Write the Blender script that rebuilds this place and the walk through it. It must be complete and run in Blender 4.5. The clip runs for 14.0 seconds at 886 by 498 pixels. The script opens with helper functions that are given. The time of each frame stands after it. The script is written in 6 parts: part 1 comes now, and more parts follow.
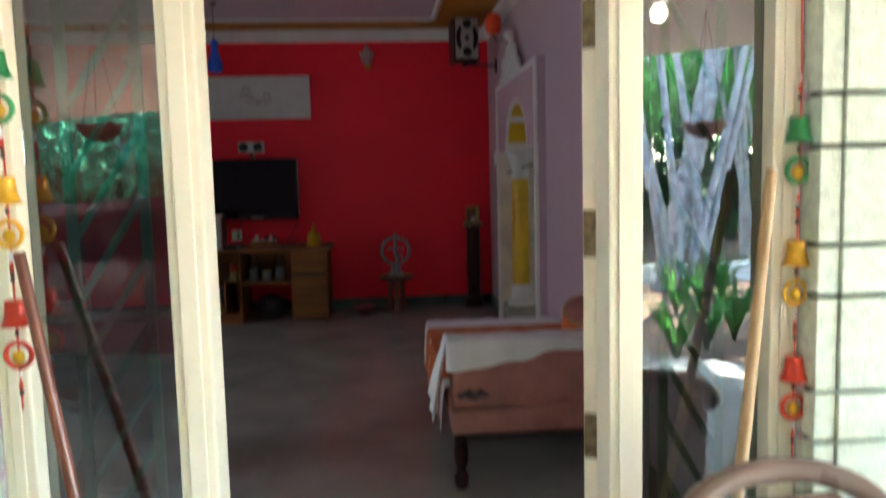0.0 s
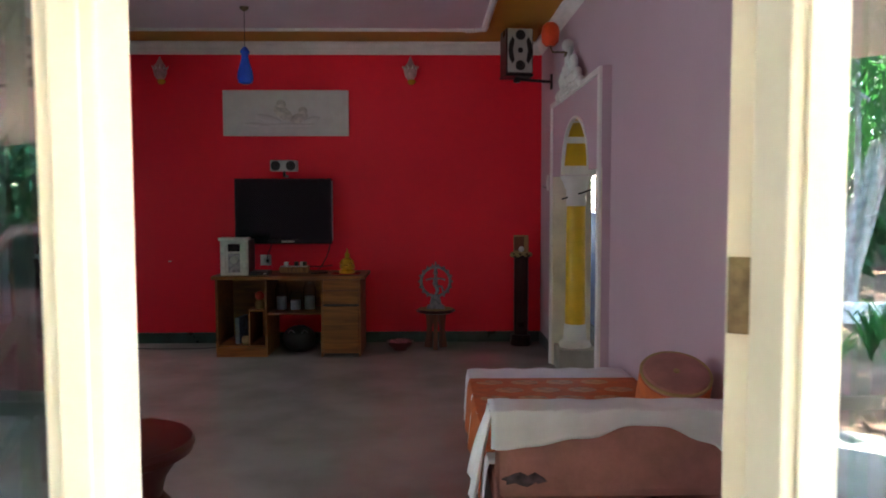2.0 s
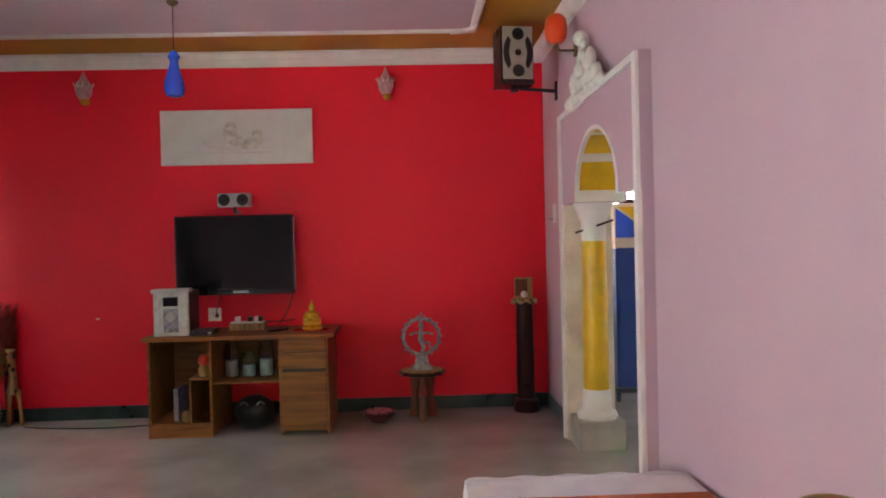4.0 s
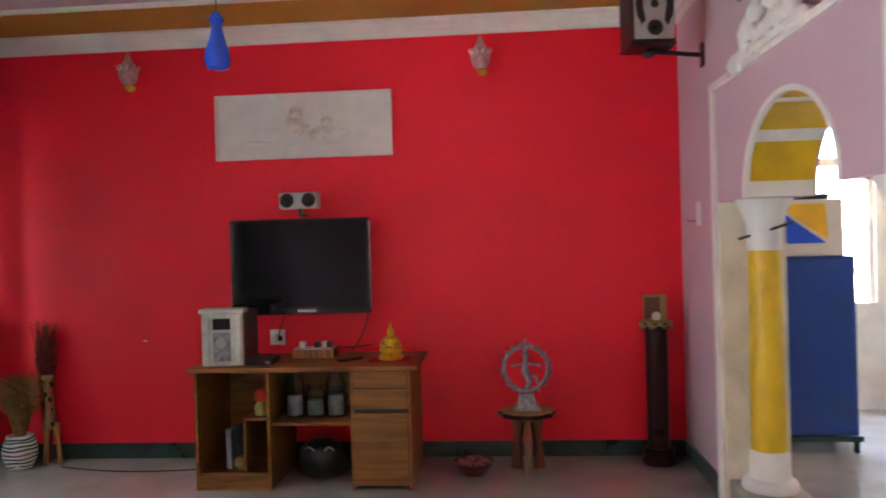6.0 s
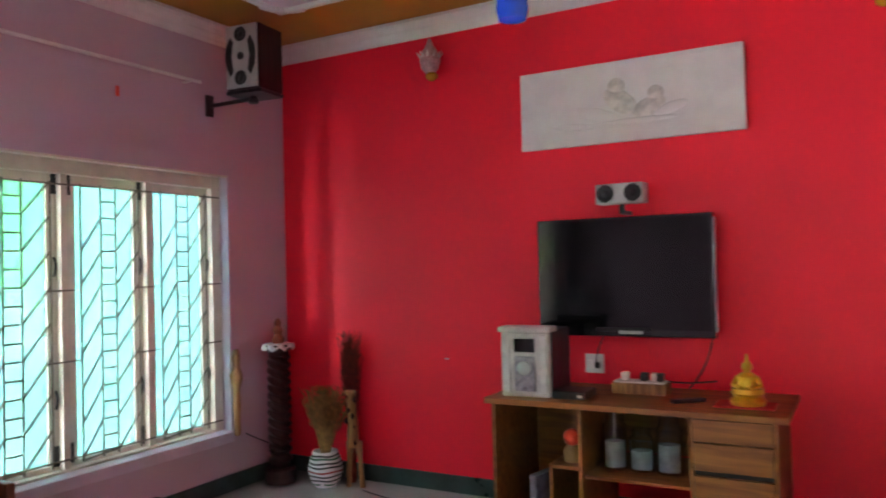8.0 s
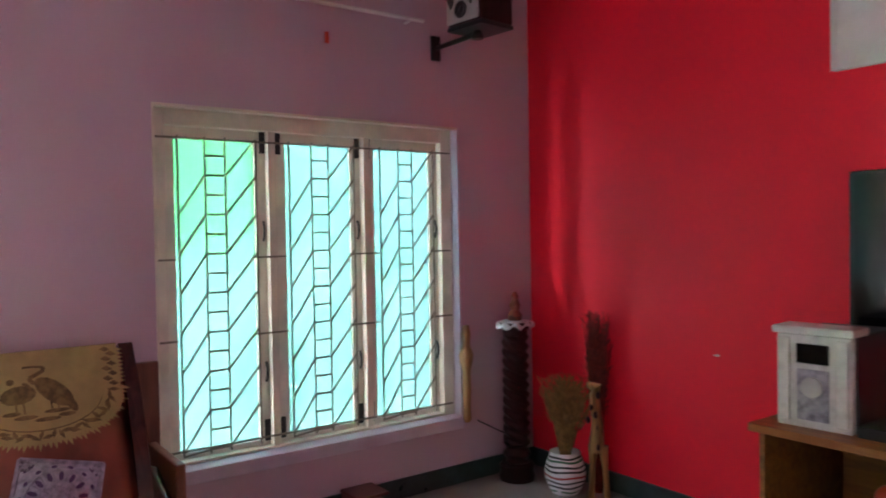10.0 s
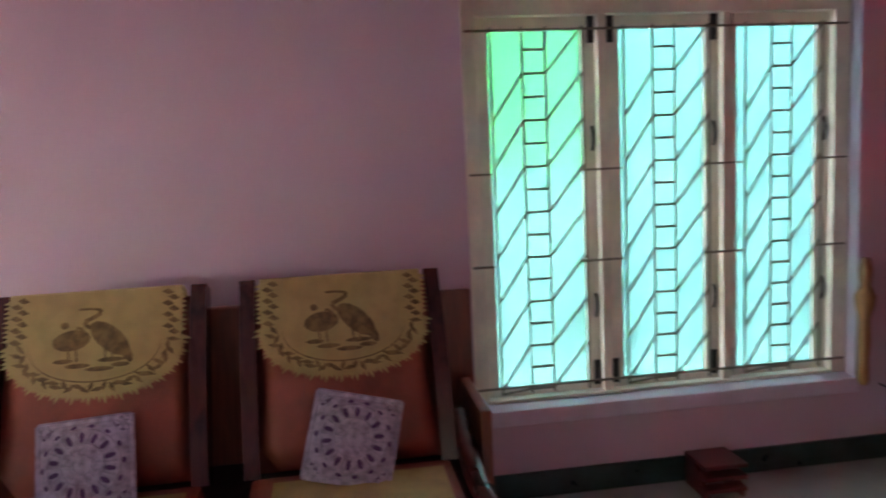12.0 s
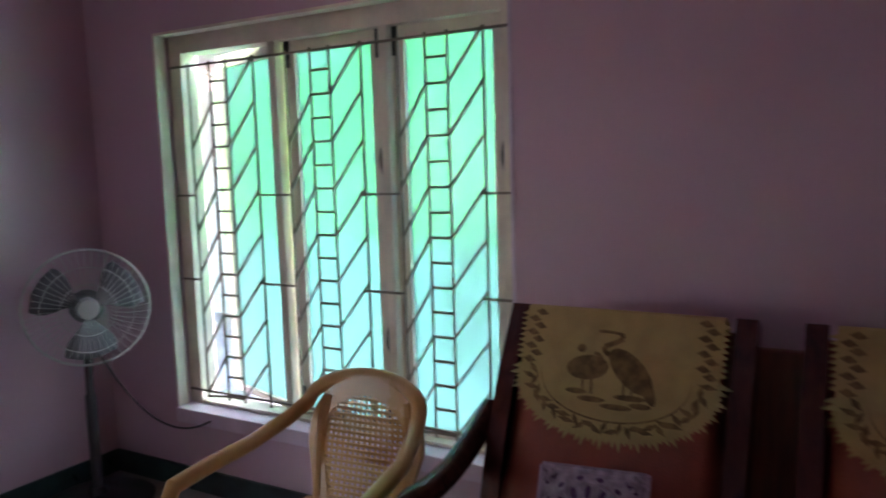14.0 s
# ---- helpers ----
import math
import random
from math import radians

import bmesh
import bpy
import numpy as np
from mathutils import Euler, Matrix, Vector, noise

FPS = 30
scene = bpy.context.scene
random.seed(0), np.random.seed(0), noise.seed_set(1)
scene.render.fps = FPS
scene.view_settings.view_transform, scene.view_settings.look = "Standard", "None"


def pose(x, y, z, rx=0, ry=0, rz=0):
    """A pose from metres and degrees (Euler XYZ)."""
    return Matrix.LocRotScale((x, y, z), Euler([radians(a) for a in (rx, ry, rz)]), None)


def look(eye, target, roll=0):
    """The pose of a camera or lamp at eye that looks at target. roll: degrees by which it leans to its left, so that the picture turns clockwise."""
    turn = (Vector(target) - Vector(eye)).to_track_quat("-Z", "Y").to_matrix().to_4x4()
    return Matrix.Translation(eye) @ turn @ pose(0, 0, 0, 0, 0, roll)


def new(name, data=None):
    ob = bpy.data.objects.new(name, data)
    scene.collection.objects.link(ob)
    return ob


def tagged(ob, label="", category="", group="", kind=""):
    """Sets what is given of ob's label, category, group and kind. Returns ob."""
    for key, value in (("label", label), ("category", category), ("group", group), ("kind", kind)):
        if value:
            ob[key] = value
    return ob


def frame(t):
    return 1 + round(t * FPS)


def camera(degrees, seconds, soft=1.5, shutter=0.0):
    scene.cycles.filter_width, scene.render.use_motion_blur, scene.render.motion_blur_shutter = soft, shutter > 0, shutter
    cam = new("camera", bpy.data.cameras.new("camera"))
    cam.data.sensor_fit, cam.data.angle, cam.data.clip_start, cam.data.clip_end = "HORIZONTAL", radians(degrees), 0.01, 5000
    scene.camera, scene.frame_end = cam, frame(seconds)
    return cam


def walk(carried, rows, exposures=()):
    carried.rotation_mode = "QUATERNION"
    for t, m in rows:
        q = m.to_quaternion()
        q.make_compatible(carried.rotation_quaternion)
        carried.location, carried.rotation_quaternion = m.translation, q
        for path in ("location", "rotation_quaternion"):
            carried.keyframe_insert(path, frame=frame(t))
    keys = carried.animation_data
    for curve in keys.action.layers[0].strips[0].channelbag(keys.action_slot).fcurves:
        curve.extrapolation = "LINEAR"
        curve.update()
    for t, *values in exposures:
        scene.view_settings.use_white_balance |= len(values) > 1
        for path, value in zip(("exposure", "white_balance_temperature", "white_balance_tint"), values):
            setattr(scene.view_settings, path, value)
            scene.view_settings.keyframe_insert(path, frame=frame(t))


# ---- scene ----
cam = camera(61.0, 14.0, soft=1.8, shutter=0.5)
PATH = [
    (0, (0.303, 1.192, 1.475), (0.454, 3.177, 1.279), -1.4),
    (0.5, (0.271, 1.186, 1.56), (0.443, 3.177, 1.613), -0.2),
    (1, (0.278, 1.31, 1.504), (0.455, 3.302, 1.499), -0.1),
    (1.5, (0.333, 1.567, 1.493), (0.433, 3.563, 1.426), -0.5),
    (2, (0.337, 1.902, 1.465), (0.375, 3.897, 1.338), -0.1),
    (2.5, (0.33, 2.22, 1.466), (0.384, 4.215, 1.327), -1.0),
    (3, (0.394, 2.583, 1.462), (0.466, 4.579, 1.362), -1.3),
    (5.5, (0.336, 4.089, 1.493), (0.337, 6.089, 1.485), -2.2),
    (6, (0.277, 4.416, 1.504), (0.118, 6.41, 1.487), -1.6),
    (6.5, (0.218, 4.723, 1.492), (-0.052, 6.704, 1.499), -1.3),
    (7, (0.205, 4.968, 1.529), (-0.381, 6.88, 1.549), -1.6),
    (7.5, (0.171, 5.19, 1.495), (-0.636, 7.019, 1.526), -0.8),
    (8, (0.04, 5.429, 1.452), (-0.936, 7.175, 1.496), -1.5),
    (8.2, (0.012, 5.533, 1.443), (-1.044, 7.231, 1.493), -1.6),
    (10.5, (-0.269, 6.574, 1.486), (-1.991, 7.588, 1.399), -1.6),
    (11, (-0.448, 6.663, 1.488), (-2.255, 7.508, 1.353), -2.7),
    (11.5, (-0.559, 6.788, 1.472), (-2.443, 7.422, 1.251), -3.2),
    (12, (-0.69, 6.837, 1.448), (-2.655, 7.125, 1.207), -2.7),
    (12.5, (-0.864, 6.719, 1.433), (-2.851, 6.767, 1.208), -3.3),
    (13, (-1.039, 6.705, 1.507), (-2.968, 6.241, 1.253), -4.1),
    (13.5, (-1.087, 6.641, 1.462), (-2.947, 5.937, 1.244), -1.9),
    (14, (-1.315, 6.638, 1.475), (-3.039, 5.65, 1.253), -1.7),
]

EXPOSURES = [
    (0.0, 4.75, 6150, 4), (0.5, 4.75, 6150, 4), (1.5, 4.8, 6150, 3), (2.0, 5.25, 6300, 5), (2.5, 5.85, 7000, 4), (3.0, 6.35, 7100, 7), (5.5, 6.5, 6800, 10), (8.0, 6.8, 6400, 10),
    (10.5, 6.45, 6400, 13), (12.5, 6.25, 6250, 9), (13.2, 6.05, 6250, 9), (14.0, 4.85, 5850, 14)]
walk(cam, [(t, look(eye, target, roll)) for t, eye, target, roll in PATH], EXPOSURES)

# ---- world and sun ----
SUN_AZ, SUN_EL = 172.0, 58.0
world = bpy.data.worlds.new("sky")
scene.world = world
world.use_nodes = True
wn = world.node_tree.nodes
sky = wn.new("ShaderNodeTexSky")
sky.sky_type, sky.sun_disc = "NISHITA", False
sky.sun_elevation, sky.sun_rotation = radians(SUN_EL), radians(SUN_AZ)
wn["Background"].inputs[1].default_value = 0.15
world.node_tree.links.new(sky.outputs[0], wn["Background"].inputs[0])
sun = new("sun", bpy.data.lights.new("sun", "SUN"))
sun.data.energy, sun.data.angle, sun.data.color = 5.0, radians(0.5), (1.0, 0.96, 0.89)
az, el = radians(SUN_AZ), radians(SUN_EL)
sun_dir = Vector((math.sin(az) * math.cos(el), math.cos(az) * math.cos(el), math.sin(el)))
sun.rotation_mode = "QUATERNION"
sun.rotation_quaternion = sun_dir.to_track_quat("Z", "Y")

# daylight at the two window openings
for y, x, watts, w in ((8.25, -4.45, 3.2, 3.2), (4.72, -4.5, 15.0, 2.4)):
    day = new("window_daylight", bpy.data.lights.new("window_daylight", "AREA"))
    day.data.shape, day.data.size, day.data.size_y = "RECTANGLE", 2.2, w
    day.data.energy, day.data.color = watts, (0.98, 0.96, 1.0)
    day.matrix_world = look((x, y, 1.35), (x + 1, y, 1.30))
# and at the window of the room beyond the arch
day = new("window_daylight", bpy.data.lights.new("window_daylight", "AREA"))
day.data.shape, day.data.size, day.data.size_y, day.data.energy = "RECTANGLE", 1.0, 1.8, 0.6
day.matrix_world = look((2.8, 11.18, 1.85), (2.6, 10.2, 1.7))


# ---- materials ----
def mat(name, color, rough=0.6, metal=0.0, var=0.12, scale=6.0, bump=0.1, fine=60.0, tint=None, spec=0.5, coat=0.0):
    """A painted or solid surface: colour varied at two scales, with a fine relief."""
    m = bpy.data.materials.new(name)
    m.use_nodes = True
    nt = m.node_tree
    n, l = nt.nodes, nt.links
    p = n["Principled BSDF"]
    p.inputs["Metallic"].default_value = metal
    p.inputs["Specular IOR Level"].default_value = spec
    p.inputs["Coat Weight"].default_value = coat
    co = n.new("ShaderNodeTexCoord")
    a = n.new("ShaderNodeTexNoise")
    a.inputs["Scale"].default_value, a.inputs["Detail"].default_value = scale, 6
    b = n.new("ShaderNodeTexNoise")
    b.inputs["Scale"].default_value, b.inputs["Detail"].default_value = fine, 3
    l.new(co.outputs["Object"], a.inputs["Vector"])
    l.new(co.outputs["Object"], b.inputs["Vector"])
    mx = n.new("ShaderNodeMix")
    mx.data_type = "RGBA"
    lo = tint or tuple(c * (1 - 2.2 * var) for c in color)
    mx.inputs[6].default_value = (*lo, 1)
    mx.inputs[7].default_value = (*[min(1, c * (1 + 0.6 * var)) for c in color], 1)
    mr = n.new("ShaderNodeMapRange")
    mr.inputs[1].default_value, mr.inputs[2].default_value = 0.3, 0.62
    l.new(a.outputs[0], mr.inputs[0])
    l.new(mr.outputs[0], mx.inputs[0])
    hs = n.new("ShaderNodeHueSaturation")
    mv = n.new("ShaderNodeMapRange")
    mv.inputs[3].default_value, mv.inputs[4].default_value = 1 - var * 0.6, 1 + var * 0.6
    l.new(b.outputs[0], mv.inputs[0])
    l.new(mv.outputs[0], hs.inputs["Value"])
    l.new(mx.outputs[2], hs.inputs["Color"])
    l.new(hs.outputs[0], p.inputs["Base Color"])
    rr = n.new("ShaderNodeMapRange")
    rr.inputs[3].default_value, rr.inputs[4].default_value = max(0.03, rough - 0.08), min(1, rough + 0.08)
    l.new(a.outputs[0], rr.inputs[0])
    l.new(rr.outputs[0], p.inputs["Roughness"])
    if bump:
        bp = n.new("ShaderNodeBump")
        bp.inputs["Strength"].default_value, bp.inputs["Distance"].default_value = bump, 0.004
        l.new(b.outputs[0], bp.inputs["Height"])
        l.new(bp.outputs[0], p.inputs["Normal"])
    return m


def wood(name, light, dark, rough=0.4, scale=3.0, axis=2, coat=0.2):
    """Grain that runs along one axis of the object."""
    m = mat(name, light, rough, coat=coat, bump=0.0)
    n, l = m.node_tree.nodes, m.node_tree.links
    co, mp = n.new("ShaderNodeTexCoord"), n.new("ShaderNodeMapping")
    s = [scale * 7] * 3
    s[axis] = scale * 0.6
    mp.inputs["Scale"].default_value = s
    w = n.new("ShaderNodeTexNoise")
    w.inputs["Scale"].default_value, w.inputs["Detail"].default_value, w.inputs["Distortion"].default_value = 1.0, 8, 1.2
    r = n.new("ShaderNodeValToRGB")
    r.color_ramp.elements[0].position, r.color_ramp.elements[1].position = 0.32, 0.68
    r.color_ramp.elements[0].color, r.color_ramp.elements[1].color = (*dark, 1), (*light, 1)
    l.new(co.outputs["Object"], mp.inputs[0])
    l.new(mp.outputs[0], w.inputs["Vector"])
    l.new(w.outputs[0], r.inputs[0])
    l.new(r.outputs[0], n["Principled BSDF"].inputs["Base Color"])
    bp = n.new("ShaderNodeBump")
    bp.inputs["Strength"].default_value, bp.inputs["Distance"].default_value = 0.12, 0.002
    l.new(w.outputs[0], bp.inputs["Height"])
    l.new(bp.outputs[0], n["Principled BSDF"].inputs["Normal"])
    return m


def glass(name, color, rough=0.0, ior=1.45, trans=1.0):
    m = bpy.data.materials.new(name)
    m.use_nodes = True
    p = m.node_tree.nodes["Principled BSDF"]
    p.inputs["Base Color"].default_value = (*color, 1)
    p.inputs["Roughness"].default_value, p.inputs["IOR"].default_value = rough, ior
    p.inputs["Transmission Weight"].default_value = trans
    return m


def glow(name, color, strength):
    m = mat(name, color, 0.4)
    p = m.node_tree.nodes["Principled BSDF"]
    p.inputs["Emission Color"].default_value, p.inputs["Emission Strength"].default_value = (*color, 1), strength
    return m


def frosted(name):
    """Pale green obscured glass: it scatters daylight through, and shows blurred shapes behind."""
    m = bpy.data.materials.new(name)
    m.use_nodes = True
    n, l = m.node_tree.nodes, m.node_tree.links
    n.remove(n["Principled BSDF"])
    out = n["Material Output"]
    tr, rf, gl = n.new("ShaderNodeBsdfTranslucent"), n.new("ShaderNodeBsdfRefraction"), n.new("ShaderNodeBsdfGlossy")
    tr.inputs[0].default_value = (0.13, 0.205, 0.20, 1)
    rf.inputs["Color"].default_value = (0.14, 0.235, 0.225, 1)
    rf.inputs["Roughness"].default_value, rf.inputs["IOR"].default_value = 0.46, 1.1
    gl.inputs["Roughness"].default_value = 0.25
    nz = n.new("ShaderNodeTexNoise")
    nz.inputs["Scale"].default_value = 140
    bp = n.new("ShaderNodeBump")
    bp.inputs["Strength"].default_value, bp.inputs["Distance"].default_value = 0.3, 0.003
    l.new(nz.outputs[0], bp.inputs["Height"])
    l.new(bp.outputs[0], rf.inputs["Normal"])
    a, b = n.new("ShaderNodeMixShader"), n.new("ShaderNodeMixShader")
    a.inputs[0].default_value, b.inputs[0].default_value = 0.52, 0.05
    l.new(tr.outputs[0], a.inputs[1])
    l.new(rf.outputs[0], a.inputs[2])
    l.new(a.outputs[0], b.inputs[1])
    l.new(gl.outputs[0], b.inputs[2])
    l.new(b.outputs[0], out.inputs[0])
    return m


M_RED = mat("red_wall_paint", (0.92, 0.013, 0.040), 0.5, spec=0.34, var=0.022, scale=1.6, bump=0.06, fine=90)
M_PINK = mat("mauve_wall_paint", (0.55, 0.395, 0.475), 0.5, spec=0.4, var=0.03, scale=1.4, bump=0.12, fine=90)
M_CEIL = mat("pale_mauve_ceiling", (0.62, 0.49, 0.56), 0.7, var=0.05, scale=1.2)
M_OCHRE = mat("ochre_paint", (0.50, 0.23, 0.02), 0.6, var=0.08, scale=2)
M_WHITE = mat("white_paint", (0.78, 0.75, 0.74), 0.5, var=0.05, scale=5)
# light lilac of the sill; on the side lining, mauve lightened to look lit
M_SILL = mat("lilac_sill_lit_mauve_paint", (0.62, 0.52, 0.62), 0.45, var=0.05, scale=6)
M_POLISH = wood("polished_dark_wood", (0.075, 0.017, 0.014), (0.03, 0.007, 0.007), 0.16, 3, 2, 0.0)
M_POLISH.node_tree.nodes["Principled BSDF"].inputs["Specular IOR Level"].default_value = 0.3
M_PLASTER = mat("plaster_white", (0.72, 0.70, 0.68), 0.75, var=0.03, scale=9, bump=0.3)
M_CREAM = mat("cream_gloss_paint", (0.84, 0.77, 0.60), 0.35, var=0.03, scale=5, bump=0.06, fine=40)
M_CREAM2 = mat("cream_window_paint", (0.76, 0.69, 0.57), 0.4, var=0.1, scale=5)
M_STONE = mat("cream_rough_plaster", (0.70, 0.77, 0.63), 0.9, var=0.09, scale=38, bump=1.0, fine=120)
M_GROOVE = mat("dark_groove", (0.07, 0.065, 0.05), 0.95, var=0.3, scale=30)
M_FLOOR = mat("polished_mosaic_floor", (0.36, 0.355, 0.335), 0.13, var=0.09, scale=2.2, bump=0.0, fine=160, spec=0.5)
M_SKIRT = mat("dark_green_skirting", (0.025, 0.05, 0.045), 0.3, var=0.25, scale=8)
M_YELLOW = mat("yellow_gloss_paint", (0.72, 0.44, 0.01), 0.35, var=0.08)
M_GRILLE = mat("brown_iron_grille", (0.20, 0.16, 0.12), 0.5, var=0.15)
M_GREENGRILLE = mat("green_iron_grille", (0.30, 0.46, 0.36), 0.5, var=0.15)
M_BRASS = mat("aged_brass", (0.20, 0.15, 0.08), 0.4, 0.7, var=0.25, scale=40)
M_BLACK = mat("black_plastic", (0.012, 0.012, 0.013), 0.35, var=0.2)
M_SCREEN = mat("glossy_black_screen", (0.003, 0.003, 0.004), 0.05, var=0.05, bump=0.0, spec=0.24)
M_SILVER = mat("silver_plastic", (0.48, 0.50, 0.48), 0.35, 0.3, var=0.08)
M_DESK = wood("honey_laminate", (0.31, 0.12, 0.022), (0.14, 0.045, 0.008), 0.45, 3, 0, 0.0)
M_DARKWOOD = wood("dark_stained_wood", (0.040, 0.009, 0.009), (0.014, 0.004, 0.004), 0.3, 3, 2, 0.0)
M_DARKWOOD.node_tree.nodes["Principled BSDF"].inputs["Specular IOR Level"].default_value = 0.2
M_BROWNWOOD = wood("brown_wood", (0.22, 0.062, 0.028), (0.11, 0.03, 0.014), 0.4, 3, 2)
M_TEAK = wood("golden_carved_wood", (0.42, 0.22, 0.07), (0.14, 0.06, 0.02), 0.5, 5, 2)
M_STICK = wood("pale_stick_wood", (0.55, 0.38, 0.20), (0.38, 0.22, 0.10), 0.6, 4, 2, 0.0)
M_VELVET = mat("pink_brown_velvet", (0.43, 0.20, 0.17), 0.85, var=0.12, scale=8, bump=0.4)
M_RUST = mat("rust_upholstery", (0.25, 0.055, 0.032), 0.55, var=0.14, scale=9, bump=0.5, fine=200)
M_SHEET = mat("white_cotton", (0.80, 0.81, 0.84), 0.9, var=0.04, scale=10, bump=0.4, fine=220)
M_CLOTH = mat("cream_printed_cloth", (0.41, 0.30, 0.125), 0.9, var=0.08, scale=14, bump=0.5, fine=250)
M_PRINT = mat("olive_brown_print", (0.19, 0.12, 0.05), 0.9, var=0.25, scale=30, bump=0.3)
M_PURPLE = mat("purple_cushion", (0.09, 0.04, 0.12), 0.9, var=0.15, scale=12, bump=0.4)
M_LACE = mat("lilac_lace", (0.40, 0.33, 0.43), 0.9, var=0.2, scale=40, bump=0.5)
M_GOLD = mat("gold_paint", (0.70, 0.42, 0.03), 0.35, 0.6, var=0.15, scale=20)
M_PEWTER = mat("grey_metal_statue", (0.34, 0.34, 0.38), 0.45, 0.6, var=0.25, scale=30)
M_BLUE = mat("blue_enamel", (0.012, 0.05, 0.24), 0.35, var=0.06)
M_BLUEGLASS = mat("blue_glass", (0.02, 0.10, 0.72), 0.15, var=0.08, coat=0.5)
M_ORANGE = mat("orange_red_lamp", (0.80, 0.07, 0.015), 0.3, var=0.1)
M_PLASTICTAN = mat("tan_moulded_plastic", (0.50, 0.28, 0.095), 0.3, var=0.05)
M_BROWNPLASTIC = mat("brown_moulded_plastic", (0.20, 0.13, 0.10), 0.3, var=0.08)
M_MAROON = mat("maroon_lacquer", (0.10, 0.014, 0.010), 0.4, var=0.15, coat=0.05)
M_STRAW = mat("dry_straw", (0.30, 0.15, 0.05), 0.9, var=0.25, scale=30)
M_REDSTRAW = mat("dry_dark_red_grass", (0.22, 0.03, 0.02), 0.9, var=0.25, scale=30)
M_CLEAR = glass("clear_glass", (0.95, 0.97, 0.96))
M_PANE = glass("sidelight_glass", (0.30, 0.37, 0.35), 0.0, 2.25)
M_FROST = frosted("frosted_green_glass")
M_GREEN = mat("green_enamel", (0.05, 0.30, 0.10), 0.35, 0.2, var=0.15)
M_YELLOWBELL = mat("yellow_enamel", (0.72, 0.38, 0.02), 0.35, 0.2, var=0.15)
M_REDBELL = mat("red_enamel", (0.66, 0.05, 0.02), 0.35, 0.2, var=0.15)
M_LEAF = mat("green_leaf", (0.035, 0.13, 0.03), 0.6, spec=0.15, var=0.35, scale=3)
M_LEAF2 = mat("yellow_green_leaf", (0.07, 0.20, 0.035), 0.6, spec=0.15, var=0.35, scale=3)


def leafy(m, color):
    """Thin leaves let sunlight through."""
    n, l = m.node_tree.nodes, m.node_tree.links
    tr, mx = n.new("ShaderNodeBsdfTranslucent"), n.new("ShaderNodeMixShader")
    tr.inputs[0].default_value = (*color, 1)
    mx.inputs[0].default_value = 0.5
    l.new(n["Principled BSDF"].outputs[0], mx.inputs[1])
    l.new(tr.outputs[0], mx.inputs[2])
    l.new(mx.outputs[0], n["Material Output"].inputs[0])


leafy(M_LEAF, (0.06, 0.22, 0.05))
leafy(M_LEAF2, (0.10, 0.30, 0.05))
M_BARK = mat("pale_palm_bark", (0.42, 0.43, 0.44), 0.9, var=0.3, scale=9, bump=0.8)
M_SOIL = mat("red_soil", (0.25, 0.145, 0.09), 0.95, var=0.3, scale=2, bump=0.8)
M_CONC = mat("concrete", (0.40, 0.38, 0.34), 0.9, var=0.15, scale=3, bump=0.5)
M_LIME = mat("lime_green_wall", (0.30, 0.55, 0.16), 0.8, var=0.1, scale=1.5)
M_YARD = mat("white_limewash", (0.82, 0.82, 0.80), 0.9, var=0.1, scale=1.5)
M_CARRED = mat("red_car_paint", (0.11, 0.006, 0.012), 0.35, 0.1, var=0.05, coat=0.15)
M_TERRA = mat("brown_clay", (0.13, 0.045, 0.03), 0.7, var=0.2)
M_PORCH = mat("white_porch_ceiling", (0.40, 0.385, 0.37), 0.8, var=0.08)
M_ROOM2 = mat("cream_side_room_paint", (0.66, 0.62, 0.52), 0.7, var=0.06)


# ---- mesh helpers ----
def part(name, bm, material, parent=None, label="", smooth=False):
    """Links a bmesh as one mesh object under a thing or a part."""
    me = bpy.data.meshes.new(name)
    if bm.faces:
        bmesh.ops.recalc_face_normals(bm, faces=bm.faces)
    bm.to_mesh(me)
    bm.free()
    for m in material if isinstance(material, (list, tuple)) else [material]:
        me.materials.append(m)
    if smooth:
        me.polygons.foreach_set("use_smooth", [True] * len(me.polygons))
        me.set_sharp_from_angle(angle=radians(40))
    ob = new(name, me)
    if parent:
        ob.parent = parent
    if label:
        ob["label"] = label
    return ob


def share(name, ob, parent, m):
    """Another object on the mesh of ob, at the pose m."""
    o = new(name, ob.data)
    o.parent, o.matrix_basis = parent, m
    return o


def thing(name, at=(0, 0, 0), rz=0, label="", category="", group="", kind=""):
    ob = new(name)
    ob.matrix_basis = pose(*at, 0, 0, rz)
    return tagged(ob, label, category, group, kind)


def box(bm, x0, x1, y0, y1, z0, z1, bev=0.0):
    r = bmesh.ops.create_cube(bm, size=1, matrix=Matrix.LocRotScale(((x0 + x1) / 2, (y0 + y1) / 2, (z0 + z1) / 2), None, (abs(x1 - x0), abs(y1 - y0), abs(z1 - z0))))
    if bev:
        es = list({e for v in r["verts"] for e in v.link_edges})
        bmesh.ops.bevel(bm, geom=es, offset=bev, segments=2, profile=0.6, affect="EDGES")
    return bm


def bx(x0, x1, y0, y1, z0, z1, bev=0.0):
    return box(bmesh.new(), x0, x1, y0, y1, z0, z1, bev)


